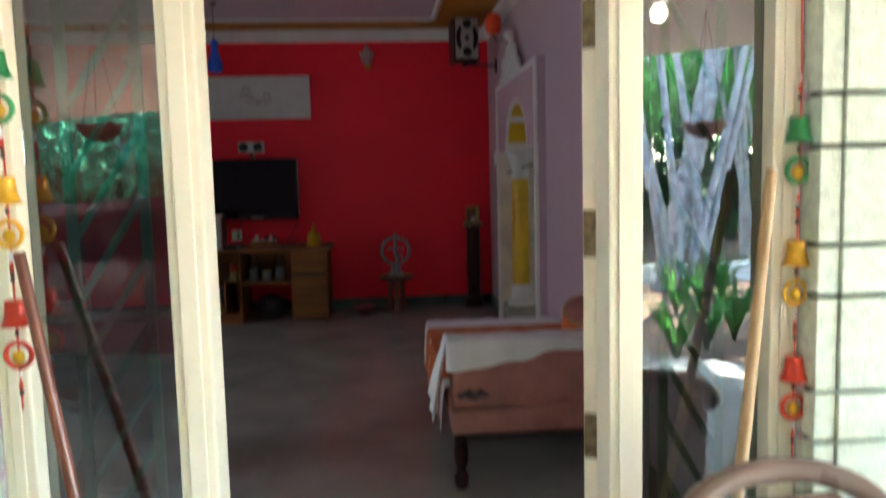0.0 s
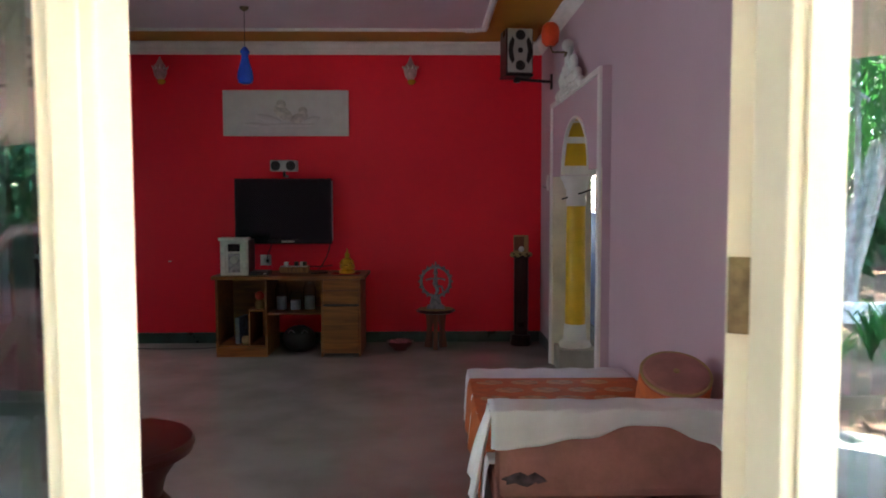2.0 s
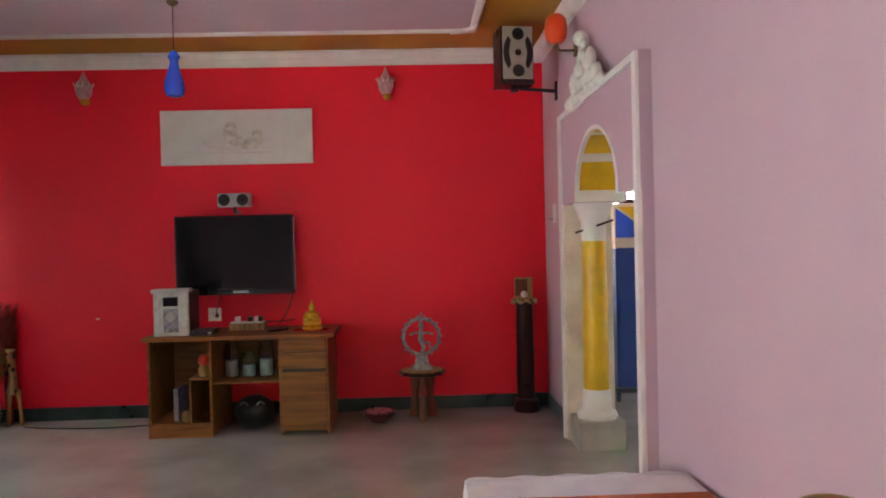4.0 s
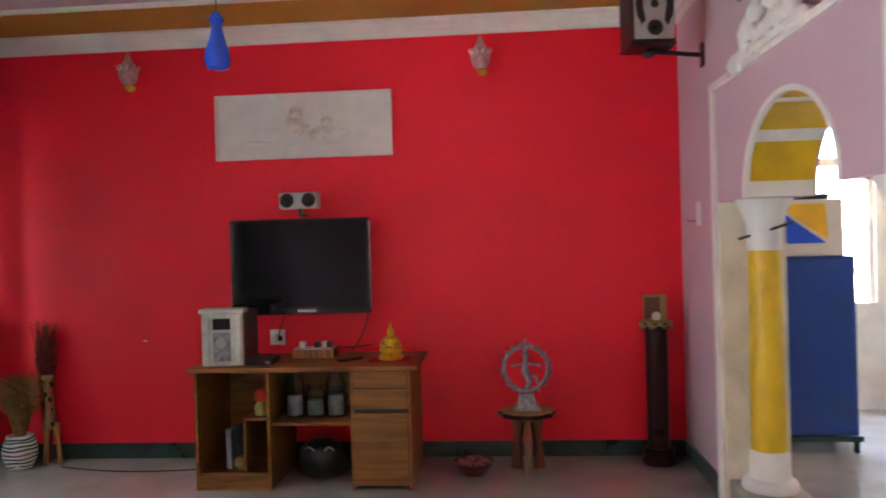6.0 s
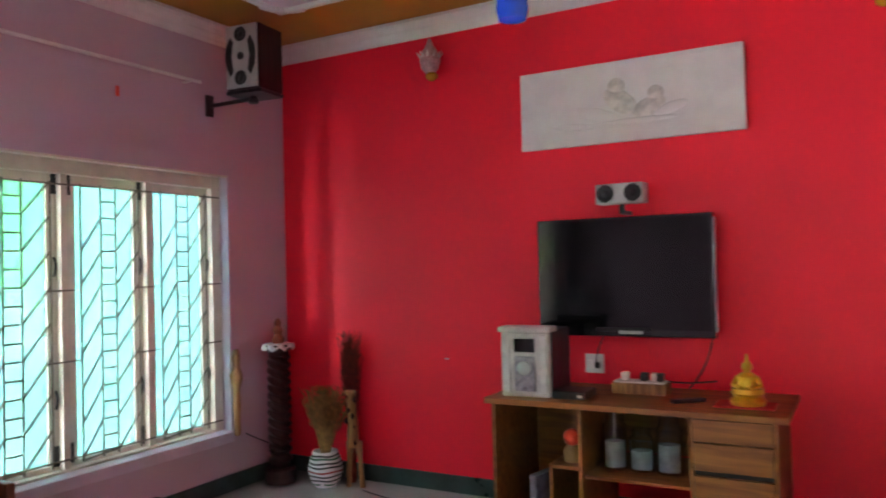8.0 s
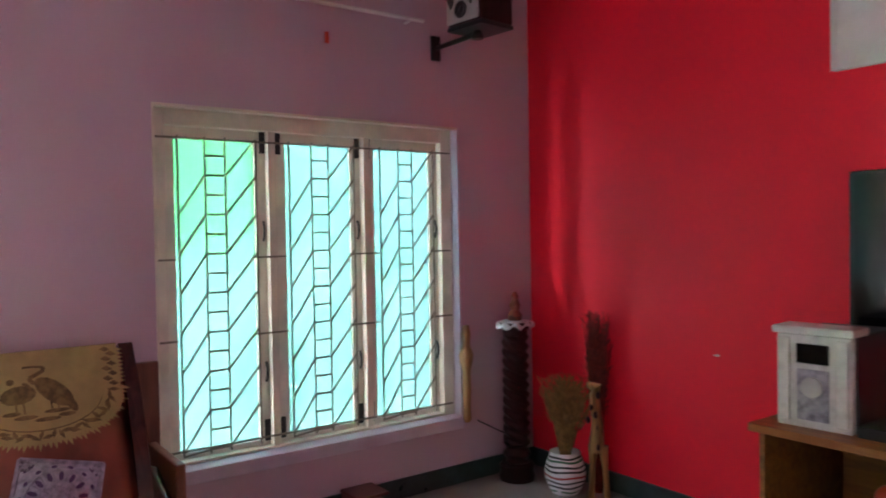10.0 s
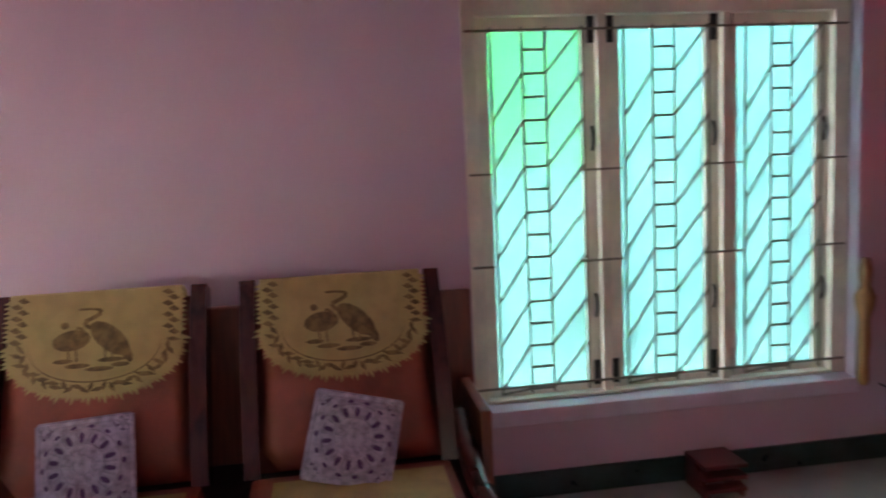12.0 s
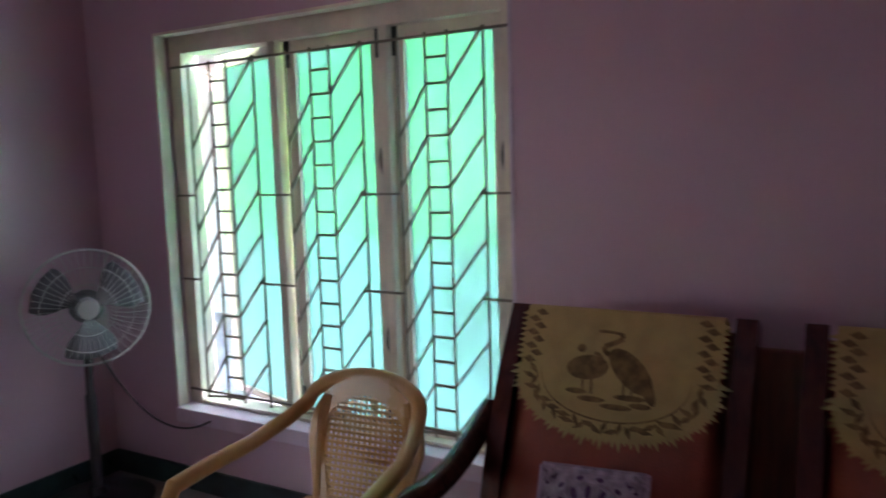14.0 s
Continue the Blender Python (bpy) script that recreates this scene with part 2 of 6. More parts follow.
def lathe(profile, n=24, at=(0, 0, 0), bm=None):
    """Turns a profile of (radius, height) round the z axis."""
    bm = bm or bmesh.new()
    rings = []
    for r, z in profile:
        rings.append([bm.verts.new((at[0] + r * math.cos(2 * math.pi * i / n), at[1] + r * math.sin(2 * math.pi * i / n), at[2] + z)) for i in range(n)])
    for a, b in zip(rings, rings[1:]):
        for i in range(n):
            bm.faces.new((a[i], a[(i + 1) % n], b[(i + 1) % n], b[i]))
    bm.faces.new(rings[0][::-1])
    bm.faces.new(rings[-1])
    return bm


def tube(points, radius, n=8, bm=None):
    """A round bar along points; radius may be a list."""
    bm = bm or bmesh.new()
    pts = [Vector(p) for p in points]
    rs = radius if isinstance(radius, (list, tuple)) else [radius] * len(pts)
    rings, prev = [], None
    for i, p in enumerate(pts):
        d = (pts[min(i + 1, len(pts) - 1)] - pts[max(i - 1, 0)]).normalized()
        side = prev - d * prev.dot(d) if prev else d.orthogonal()
        side.normalize()
        prev = side
        up = d.cross(side)
        rings.append([bm.verts.new(p + (side * math.cos(2 * math.pi * k / n) + up * math.sin(2 * math.pi * k / n)) * rs[i]) for k in range(n)])
    for a, b in zip(rings, rings[1:]):
        for k in range(n):
            bm.faces.new((a[k], a[(k + 1) % n], b[(k + 1) % n], b[k]))
    bm.faces.new(rings[0][::-1])
    bm.faces.new(rings[-1])
    return bm


def arc(p0, p1, p2, n=12):
    """Points on a quadratic curve."""
    a, b, c = Vector(p0), Vector(p1), Vector(p2)
    return [a * (1 - t) ** 2 + b * 2 * t * (1 - t) + c * t * t for t in [i / n for i in range(n + 1)]]


def prism(outline, lift, bm=None, axis="y"):
    """A flat outline pushed along one axis: for y the outline is (x, z), for x it is (y, z), for z it is (x, y); lift is the pair of ends."""
    bm = bm or bmesh.new()
    def put(a, b, h):
        return {"y": (a, h, b), "x": (h, a, b), "z": (a, b, h)}[axis]
    lo = [bm.verts.new(put(a, b, lift[0])) for a, b in outline]
    hi = [bm.verts.new(put(a, b, lift[1])) for a, b in outline]
    bm.faces.new(lo)
    bm.faces.new(hi[::-1])
    for i in range(len(lo)):
        j = (i + 1) % len(lo)
        bm.faces.new((lo[i], hi[i], hi[j], lo[j]))
    return bm


def strip(outer, inner, lift, axis="y", bm=None, closed=False):
    """A flat band between two outlines of equal length, with thickness."""
    bm = bm or bmesh.new()
    def put(a, b, h):
        return {"y": (a, h, b), "x": (h, a, b), "z": (a, b, h)}[axis]
    v = [[bm.verts.new(put(a, b, h)) for a, b in line] for h in lift for line in (outer, inner)]
    o0, i0, o1, i1 = v
    n = len(outer)
    for k in range(n if closed else n - 1):
        j = (k + 1) % n
        for q in ((o0[k], o0[j], i0[j], i0[k]), (o1[k], i1[k], i1[j], o1[j]), (o0[k], o1[k], o1[j], o0[j]), (i0[k], i0[j], i1[j], i1[k])):
            bm.faces.new(q)
    if not closed:
        bm.faces.new((o0[0], i0[0], i1[0], o1[0]))
        bm.faces.new((o0[-1], o1[-1], i1[-1], i0[-1]))
    return bm


def ball(at, r, seg=12, bm=None, sz=(1, 1, 1)):
    bm = bm or bmesh.new()
    bmesh.ops.create_uvsphere(bm, u_segments=seg, v_segments=max(6, seg // 2 + 1), radius=r, matrix=Matrix.LocRotScale(at, None, sz))
    return bm


def ring(at, r, w, axis="y", n=24, k=8, bm=None):
    bm = bm or bmesh.new()
    rings = []
    for i in range(n):
        a = 2 * math.pi * i / n
        c = Vector((math.cos(a), 0, math.sin(a))) if axis == "y" else Vector((0, math.cos(a), math.sin(a))) if axis == "x" else Vector((math.cos(a), math.sin(a), 0))
        up = Vector((0, 1, 0)) if axis == "y" else Vector((1, 0, 0)) if axis == "x" else Vector((0, 0, 1))
        rings.append([bm.verts.new(Vector(at) + c * (r + w * math.cos(2 * math.pi * j / k)) + up * w * math.sin(2 * math.pi * j / k)) for j in range(k)])
    for i in range(n):
        a, b = rings[i], rings[(i + 1) % n]
        for j in range(k):
            bm.faces.new((a[j], b[j], b[(j + 1) % k], a[(j + 1) % k]))
    return bm


# ---- the hall: floor, walls, ceiling ----
LW, XR, RY, FY, CZ = -3.66, 1.50, 9.68, 3.38, 3.075
tagged(part("floor", bx(LW - 0.25, 4.6, 2.95, 11.2, -0.1, 0.0), M_FLOOR), "polished grey-beige mosaic floor", "floor", kind="structure")
tagged(part("wall_red", bx(LW - 0.25, XR + 0.3, RY, RY + 0.2, 0, 3.3), M_RED), "glossy crimson painted feature wall", "wall", kind="structure")
WINS = ((7.38, "window_1"), (3.84, "window_2"))
WZ0, WZ1, WWID = 0.32, 2.09, 1.74
bm = bmesh.new()
edges = [2.85, 3.84, 3.84 + WWID, 7.38, 7.38 + WWID, RY + 0.2]
for a, b in ((0, 1), (2, 3), (4, 5)):
    box(bm, LW - 0.25, LW, edges[a], edges[b], 0, 3.3)
for a in (1, 3):
    box(bm, LW - 0.25, LW, edges[a], edges[a + 1], 0, WZ0)
    box(bm, LW - 0.25, LW, edges[a], edges[a + 1], WZ1, 3.3)
tagged(part("wall_west", bm, M_PINK), "mauve painted wall with two window openings", "wall", kind="structure")
# front wall, with the entrance opening under a shallow arch
DX0, DX1 = -0.58, 1.298
bm = bmesh.new()
box(bm, LW, DX0 - 0.3, 3.02, FY, 0, 3.3)
box(bm, DX0 - 0.3, DX0, 2.90, 3.14, 0, 3.3)
box(bm, DX1, XR, 2.90, 3.14, 0, 3.3)
box(bm, DX0, DX1, 3.06, 3.14, 2.16, 3.3)
tagged(part("wall_front", bm, M_PINK), "mauve painted wall round the entrance", "wall", kind="structure")
# east wall with the arched opening
PY0, PY1, PZ, AY, AH, ASP = 6.70, 8.65, 2.32, 7.62, 0.52, 1.68
LO0, LO1 = 6.79, 8.55
bm = bmesh.new()
box(bm, XR, XR + 0.28, 2.9, PY0 + 0.02, 0, 3.3)
box(bm, XR, XR + 0.28, PY1 - 0.02, RY, 0, 3.3)
box(bm, XR, XR + 0.28, PY0 + 0.02, PY1 - 0.02, PZ - 0.02, 3.3)
tagged(part("wall_east", bm, M_PINK), "mauve painted wall beside the arch", "wall", kind="structure")
ceil = bmesh.new()
box(ceil, LW - 0.25, XR + 0.3, 2.9, RY + 0.2, CZ, CZ + 0.2)
tagged(part("ceiling", ceil, M_OCHRE), "ochre painted ceiling border", "ceiling", kind="structure")
TX0, TX1, TY0, TY1 = -3.08, 0.86, 3.95, 9.02
tagged(part("ceiling_panel", bx(TX0, TX1, TY0, TY1, CZ - 0.012, CZ + 0.01), M_CEIL), "pale mauve ceiling field", "ceiling", kind="structure")


def moulding(name, x0, x1, y0, y1, z, prof, material, label, inward=True):
    """A profile of (reach, drop) mitred round a rectangle."""
    bm = bmesh.new()
    loops = []
    for d, h in prof:
        s = d if inward else -d
        loops.append([bm.verts.new(c) for c in ((x0 + s, y0 + s, z - h), (x1 - s, y0 + s, z - h), (x1 - s, y1 - s, z - h), (x0 + s, y1 - s, z - h))])
    for a, b in zip(loops, loops[1:] + loops[:1]):
        for i in range(4):
            bm.faces.new((a[i], a[(i + 1) % 4], b[(i + 1) % 4], b[i]))
    return tagged(part(name, bm, material), label, "moulding", kind="structure")


moulding("cornice", LW, XR, FY, RY, CZ, ((0, 0.004), (0.08, 0.004), (0.08, 0.025), (0.058, 0.038), (0.045, 0.06), (0.042, 0.075), (0.022, 0.095), (0.014, 0.112), (0, 0.124)), M_WHITE, "white stepped plaster cornice under the ceiling")
moulding("ceiling_trim", TX0 - 0.03, TX1 + 0.03, TY0 - 0.03, TY1 + 0.03, CZ, ((0, 0), (0.0, 0.02), (0.02, 0.035), (0.045, 0.03), (0.06, 0.012), (0.06, 0)), M_WHITE, "white plaster moulding framing the ceiling field")
for x, y, sx, sy in ((TX1, TY1, 1, 1), (TX0, TY1, -1, 1)):
    bm = bmesh.new()
    for k in range(9):
        a = math.pi / 2 * k / 8
        ball((x - sx * 0.16 + sx * 0.17 * math.sin(a), y - sy * 0.16 + sy * 0.17 * math.cos(a), CZ - 0.02), 0.026, 8, bm)
    tagged(part("trim", bm, M_WHITE, smooth=True), "white scrolled plaster corner of the ceiling moulding", "moulding", kind="structure")
bm = bmesh.new()
box(bm, LW, XR, RY - 0.015, RY, 0, 0.11, 0.003)
box(bm, LW, LW + 0.015, FY, RY - 0.016, 0, 0.11, 0.003)
box(bm, LW + 0.016, DX0 - 0.3, FY, FY + 0.015, 0, 0.11, 0.003)
box(bm, XR - 0.015, XR, PY1 + 0.01, RY - 0.016, 0, 0.11, 0.003)
box(bm, XR - 0.015, XR, 3.15, PY0 - 0.01, 0, 0.11, 0.003)
tagged(part("baseboard", bm, M_SKIRT), "dark green polished stone skirting", "skirting", kind="structure")

# ---- the arch with its columns ----
archway = thing("archway", (0, 0, 0), label="white-trimmed mauve arch panel with yellow columns", category="archway", kind="structure")
PX = 1.44
def arch_line(r, h, z0, n=16):
    return [(AY + r * math.cos(math.pi * i / n), z0 + h * math.sin(math.pi * i / n) ** 0.92) for i in range(n + 1)]
n = 16
inner = arch_line(AH, 0.42, ASP, n)
outer = []
for i in range(n + 1):
    f = i / n
    outer.append((PY1, ASP + (PZ - ASP) * f * 4) if f < 0.25 else (PY0, ASP + (PZ - ASP) * (1 - f) * 4) if f > 0.75 else (PY1 + (PY0 - PY1) * (f - 0.25) * 2, PZ))
part("arch_panel", strip(outer, inner, (PX, XR + 0.28), "x"), M_PINK, archway)
for y0, y1, nm in ((LO1, PY1, "jamb"), (PY0, LO0, "jamb")):
    part(nm, bx(PX, XR + 0.28, y0, y1, 0, ASP - 0.002), M_CREAM2, archway)
soff = arch_line(AH - 0.004, 0.416, ASP, 40)
for i0, i1, m, nm in ((0, 2, M_WHITE, "band"), (2, 8, M_YELLOW, "soffit"), (8, 10, M_WHITE, "band"), (10, 16, M_YELLOW, "soffit"), (16, 17, M_WHITE, "band"), (17, 23, M_YELLOW, "soffit"), (23, 24, M_WHITE, "band"), (24, 30, M_YELLOW, "soffit"), (30, 32, M_WHITE, "band"), (32, 38, M_YELLOW, "soffit"), (38, 40, M_WHITE, "band")):
    seg = soff[i0:i1 + 1]
    ins = [(AY + (y - AY) * (0.985 if m is M_WHITE else 0.992), ASP + (z - ASP) * (0.985 if m is M_WHITE else 0.992)) for y, z in seg]
    part(nm, strip(seg, ins, (PX + 0.02, XR + 0.26), "x"), m, archway)
part("arch_edge", strip(arch_line(AH + 0.005, 0.425, ASP, 32), arch_line(AH - 0.018, 0.402, ASP, 32), (PX - 0.008, PX + 0.02), "x"), M_WHITE, archway)
for y in (PY0, PY1 - 0.06):
    part("side_trim", bx(PX - 0.02, PX + 0.004, y + (0.003 if y == PY0 else -0.003), y + (0.06 if y == PY0 else 0.057), 0, PZ, 0.005), M_WHITE, archway)
part("return_face", bx(PX + 0.005, XR - 0.001, PY0 - 0.005, PY0 - 0.001, 0, PZ), M_PINK, archway)
bm = bx(PX - 0.02, PX + 0.01, PY0 + 0.061, PY1 - 0.061, PZ - 0.04, PZ, 0.006)
part("top_trim", bm, M_WHITE, archway)
random.seed(5)
bm = bmesh.new()
for k in range(90):
    u = random.uniform(-1, 1)
    h = (1 - abs(u)) ** 1.1 * 0.34 * random.uniform(0.0, 1)
    ball((PX - 0.01 + random.uniform(-0.015, 0.015), 7.76 + u * 0.42, PZ + h), random.uniform(0.02, 0.045), 8, bm, (0.8, 1, random.uniform(0.8, 1.5)))
ball((PX - 0.01, 7.86, PZ + 0.36), 0.05, 10, bm)
box(bm, PX - 0.03, PX + 0.01, 7.4, 8.12, PZ - 0.01, PZ + 0.03)
crest = part("crest_ornament", bm, M_PLASTER, smooth=True)
vox = crest.modifiers.new("fuse", "REMESH")
vox.mode, vox.voxel_size = "VOXEL", 0.009
tagged(crest, "white plaster figure ornament on top of the arch", "ornament")
for y in (8.38, 6.92):
    col = thing("column", (1.61, y, 0), label="yellow round column with white capital and base", category="column", group="arch columns")
    part("pedestal", bx(-0.16, 0.16, -0.15, 0.15, 0, 0.20, 0.01), M_CONC, col, "grey polished pedestal")
    part("base", lathe(((0.135, 0.2), (0.14, 0.22), (0.13, 0.245), (0.105, 0.26), (0.1, 0.28), (0.095, 0.40)), 28), M_WHITE, col, smooth=True)
    part("shaft", lathe(((0.088, 0.40), (0.085, 0.8), (0.08, 1.42)), 28), M_YELLOW, col, "glossy yellow shaft", smooth=True)
    part("capital", lathe(((0.084, 1.42), (0.086, 1.56), (0.1, 1.58), (0.105, 1.6), (0.11, 1.62), (0.13, 1.65), (0.14, 1.68)), 28), M_WHITE, col, smooth=True)
tagged(part("cable", tube(arc((1.49, 8.40, 1.48), (1.60, 8.27, 1.52), (1.72, 8.28, 1.56), 8), 0.008), M_BLACK), "black cable tied round the column", "cable")
sw = thing("switch_plate", (XR, 9.2, 1.64), label="white switch plate with a short cable", category="switch")
part("plate", bx(-0.012, 0, -0.045, 0.045, -0.075, 0.075, 0.004), M_WHITE, sw)
part("button", bx(-0.02, -0.011, -0.015, 0.015, -0.03, 0.03, 0.003), M_WHITE, sw)
part("cable", tube(arc((-0.006, 0.046, -0.04), (-0.02, 0.15, -0.05), (-0.005, 0.3, -0.03), 6), 0.005), M_BLACK, sw)

# ---- side room beyond the arch ----
bm = bmesh.new()
box(bm, XR + 0.28, 4.6, 11.0, 11.2, 0, 0.9)
box(bm, XR + 0.28, 2.25, 11.0, 11.2, 0.9, 2.76)
box(bm, 3.4, 4.6, 11.0, 11.2, 0.9, 2.76)
box(bm, XR + 0.28, 4.6, 11.0, 11.2, 2.76, 3.25)
box(bm, 4.4, 4.6, 2.95, 11.0, 0, 3.25)
box(bm, XR + 0.28, 4.4, 2.9, 3.1, 0, 3.25)
box(bm, XR + 0.28, XR + 0.5, RY + 0.2, 11.0, 0, 3.25)
tagged(part("wall_side_room", bm, M_ROOM2), "cream walls of the room beyond the arch", "wall", kind="structure")
tagged(part("ceiling_side_room", bx(XR + 0.28, 4.6, 2.9, 11.2, 3.06, 3.25), M_WHITE), "white ceiling of the room beyond", "ceiling", kind="structure")
w3 = thing("window_3", (0, 11.06, 0), label="bright barred window in the side room", category="window", kind="structure")
for x in (2.25, 2.80, 3.35):
    part("window_frame", bx(x, x + 0.05, -0.03, 0.03, 0.9, 2.76), M_CREAM2, w3)
part("transom", bx(2.301, 3.349, -0.031, 0.029, 2.06, 2.13), M_CREAM2, w3)
for k in range(6):
    part("bar", bx(2.3, 3.35, -0.008, 0.008, 1.0 + k * 0.17, 1.012 + k * 0.17), M_GRILLE, w3)
cab = thing("blue_cabinet", (2.38, 9.95, 0), label="blue painted metal cabinet on short legs", category="cabinet")
part("body", bx(-0.27, 0.27, -0.25, 0.25, 0.12, 1.34, 0.015), M_BLUE, cab)
part("door", bx(-0.25, 0.25, -0.266, -0.252, 0.15, 1.31, 0.006), M_BLUE, cab)
part("stand", bx(-0.29, 0.29, -0.27, 0.27, 0.08, 0.118, 0.004), M_SKIRT, cab, "dark green metal stand")
for x in (-0.26, 0.26):
    for y in (-0.23, 0.23):
        part("leg", lathe(((0.02, 0), (0.02, 0.08)), 10, (x, y, 0)), M_SKIRT, cab)
tin = thing("tin_box", (2.36, 9.85, 1.34), label="patterned blue and yellow tin box with a black lid", category="box")
part("body", bx(-0.24, 0.24, -0.1, 0.12, 0.0, 0.39, 0.01), M_ROOM2, tin)
part("print", prism(((-0.23, 0.09), (0.12, 0.09), (-0.23, 0.35)), (-0.106, -0.1005)), M_BLUEGLASS, tin)
part("print", prism(((-0.21, 0.36), (0.12, 0.36), (0.13, 0.11)), (-0.106, -0.1005)), M_YELLOW, tin)
part("lid", bx(-0.16, 0.16, -0.08, 0.1, 0.39, 0.43, 0.01), M_BLACK, tin)

# ---- windows of the west wall ----
PANES = ((0.11, 0.55), (0.675, 1.105), (1.22, 1.63))
LIGHTS = ((0.132, 0.532), (0.70, 1.082), (1.235, 1.608))
GZ0, GZ1 = 0.435, 1.955


def window(name, y0, open_first):
    w = thing(name, (LW, y0, 0), label="cream three-leaf window with frosted green panes and iron grille", category="window", kind="structure")
    xf = -0.115
    for a, b in ((0.0, 0.075), (1.665, WWID)):
        part("frame_post", bx(xf - 0.06, xf + 0.035, a, b, WZ0 + 0.07, WZ1, 0.004), M_CREAM2, w)
    part("frame_head", bx(xf - 0.06, xf + 0.035, 0.076, 1.664, WZ1 - 0.085, WZ1, 0.004), M_CREAM2, w)
    part("frame_foot", bx(xf - 0.06, xf + 0.035, 0.076, 1.664, WZ0 + 0.07, WZ0 + 0.085, 0.003), M_CREAM2, w)
    for a, b in ((0.555, 0.585), (1.11, 1.14)):
        part("mullion", bx(xf - 0.06, xf + 0.03, a + 0.035, b + 0.045, WZ0 + 0.086, WZ1 - 0.061, 0.004), M_CREAM2, w)
    part("window_sill", bx(-0.25, 0.015, -0.0, WWID, WZ0 + 0.0, WZ0 + 0.068, 0.006), M_SILL, w, "pale lilac painted sill")
    part("lining", bx(-0.054, 0.004, 0.0, 0.012, WZ0 + 0.07, WZ1), M_CREAM2, w)
    # mauve wall reveal in a paler colour, the window's light painted in
    part("lining", bx(-0.054, 0.004, WWID - 0.012, WWID, WZ0 + 0.07, WZ1), M_SILL, w)
    part("lining", bx(-0.054, 0.004, 0.013, WWID - 0.013, WZ1 - 0.012, WZ1), M_CREAM2, w)
    for k, (a, b) in enumerate(LIGHTS):
        swing = open_first and k == 0
        sash = thing("sash", (xf - 0.03, a - 0.062, 0))
        sash.parent = w
        wd = b - a + 0.124
        for c0, c1, z0, z1 in ((0, 0.061, GZ0 - 0.03, GZ1 + 0.06), (wd - 0.061, wd, GZ0 - 0.03, GZ1 + 0.06)):
            part("stile", bx(-0.018, 0.018, c0, c1, z0, z1, 0.003), M_CREAM2, sash)
        part("rail", bx(-0.018, 0.018, 0.062, wd - 0.062, GZ1, GZ1 + 0.06, 0.003), M_CREAM2, sash)
        part("rail", bx(-0.018, 0.018, 0.062, wd - 0.062, GZ0 - 0.03, GZ0, 0.003), M_CREAM2, sash)
        pane = part("pane", bx(-0.002, 0.002, 0.057, wd - 0.057, GZ0 - 0.01, GZ1 + 0.01), M_FROST, sash, "frosted pale green pane")
        pane.visible_shadow = False
        hb = part("handle", tube(arc((0.018, wd - 0.02, 1.55), (0.05, wd - 0.02, 1.5), (0.018, wd - 0.02, 1.45), 8), 0.007), M_BLACK, sash)
        share("handle", hb, sash, pose(0, 0, -0.72))
        for z in (GZ0 - 0.01, GZ1 - 0.06):
            if k > 0:
                part("hinge", bx(0.019, 0.024, 0.006, 0.036, z, z + 0.11, 0.002), M_BLACK, sash)
            if k < 2:
                part("bolt", bx(0.019, 0.026, wd - 0.036, wd - 0.006, z, z + 0.11, 0.002), M_BLACK, sash)
        if swing:
            sash.matrix_basis = pose(xf - 0.045, b + 0.055, 0, 0, 0, 164)
    # iron grille on the room side of the panes
    gx = xf + 0.045
    unit = bx(-0.005, 0.005, -0.5, 0.5, -0.005, 0.005)
    bar = None
    def run(y1, z1, y2, z2, r=1.0):
        nonlocal bar
        d = math.hypot(y2 - y1, z2 - z1)
        if bar is None:
            bar = part("grille_bar", unit, M_GRILLE, w)
            o = bar
        else:
            o = new("grille_bar", bar.data)
            o.parent = w
        o.matrix_basis = pose(gx, (y1 + y2) / 2, (z1 + z2) / 2, math.degrees(math.atan2(z2 - z1, y2 - y1)), 0, 0) @ Matrix.Diagonal((r, d, r, 1))
    step = 0.0945
    for a, b in PANES:
        wd = b - a
        y = [a + wd * f for f in (0.05, 0.345, 0.57, 0.925)]
        for yy in y:
            run(yy, GZ0 - 0.005, yy, GZ1 + 0.002, 0.8)
        z = 0.449
        k = 0
        while z < GZ1:
            run(y[1], z, y[2], z)
            if k % 2 == 0:
                run(y[2], z, y[3], min(z + 2 * step, GZ1), 0.9)
                run(y[0], max(z - 2 * step, GZ0), y[1], z, 0.9)
            z += step
            k += 1
    for z in (GZ1 - 0.01, 1.37, 0.985, GZ0 + 0.025):
        for a, b in ((0.02, PANES[0][0] + 0.01), (PANES[0][1] - 0.06, PANES[1][0] + 0.01), (PANES[1][1] - 0.06, PANES[2][0] + 0.01), (PANES[2][1] - 0.06, 1.72)):
            run(a, z, b, z, 0.9)
    for z in (GZ1 - 0.01, GZ0 + 0.025):
        run(0.02, z, 1.72, z, 0.9)
    return w


window("window_1", 7.38, False)
window("window_2", 3.84, True)
carve = thing("carved_ornament", (LW, 9.125, 0.36), label="golden carved wooden strip hanging beside the window", category="ornament")
part("strip", lathe(((0.016, 0), (0.026, 0.02), (0.022, 0.1), (0.028, 0.2), (0.024, 0.30), (0.040, 0.36), (0.044, 0.40), (0.024, 0.45), (0.030, 0.52), (0.018, 0.57)), 12, (0.035, 0, 0)), M_TEAK, carve, smooth=True)

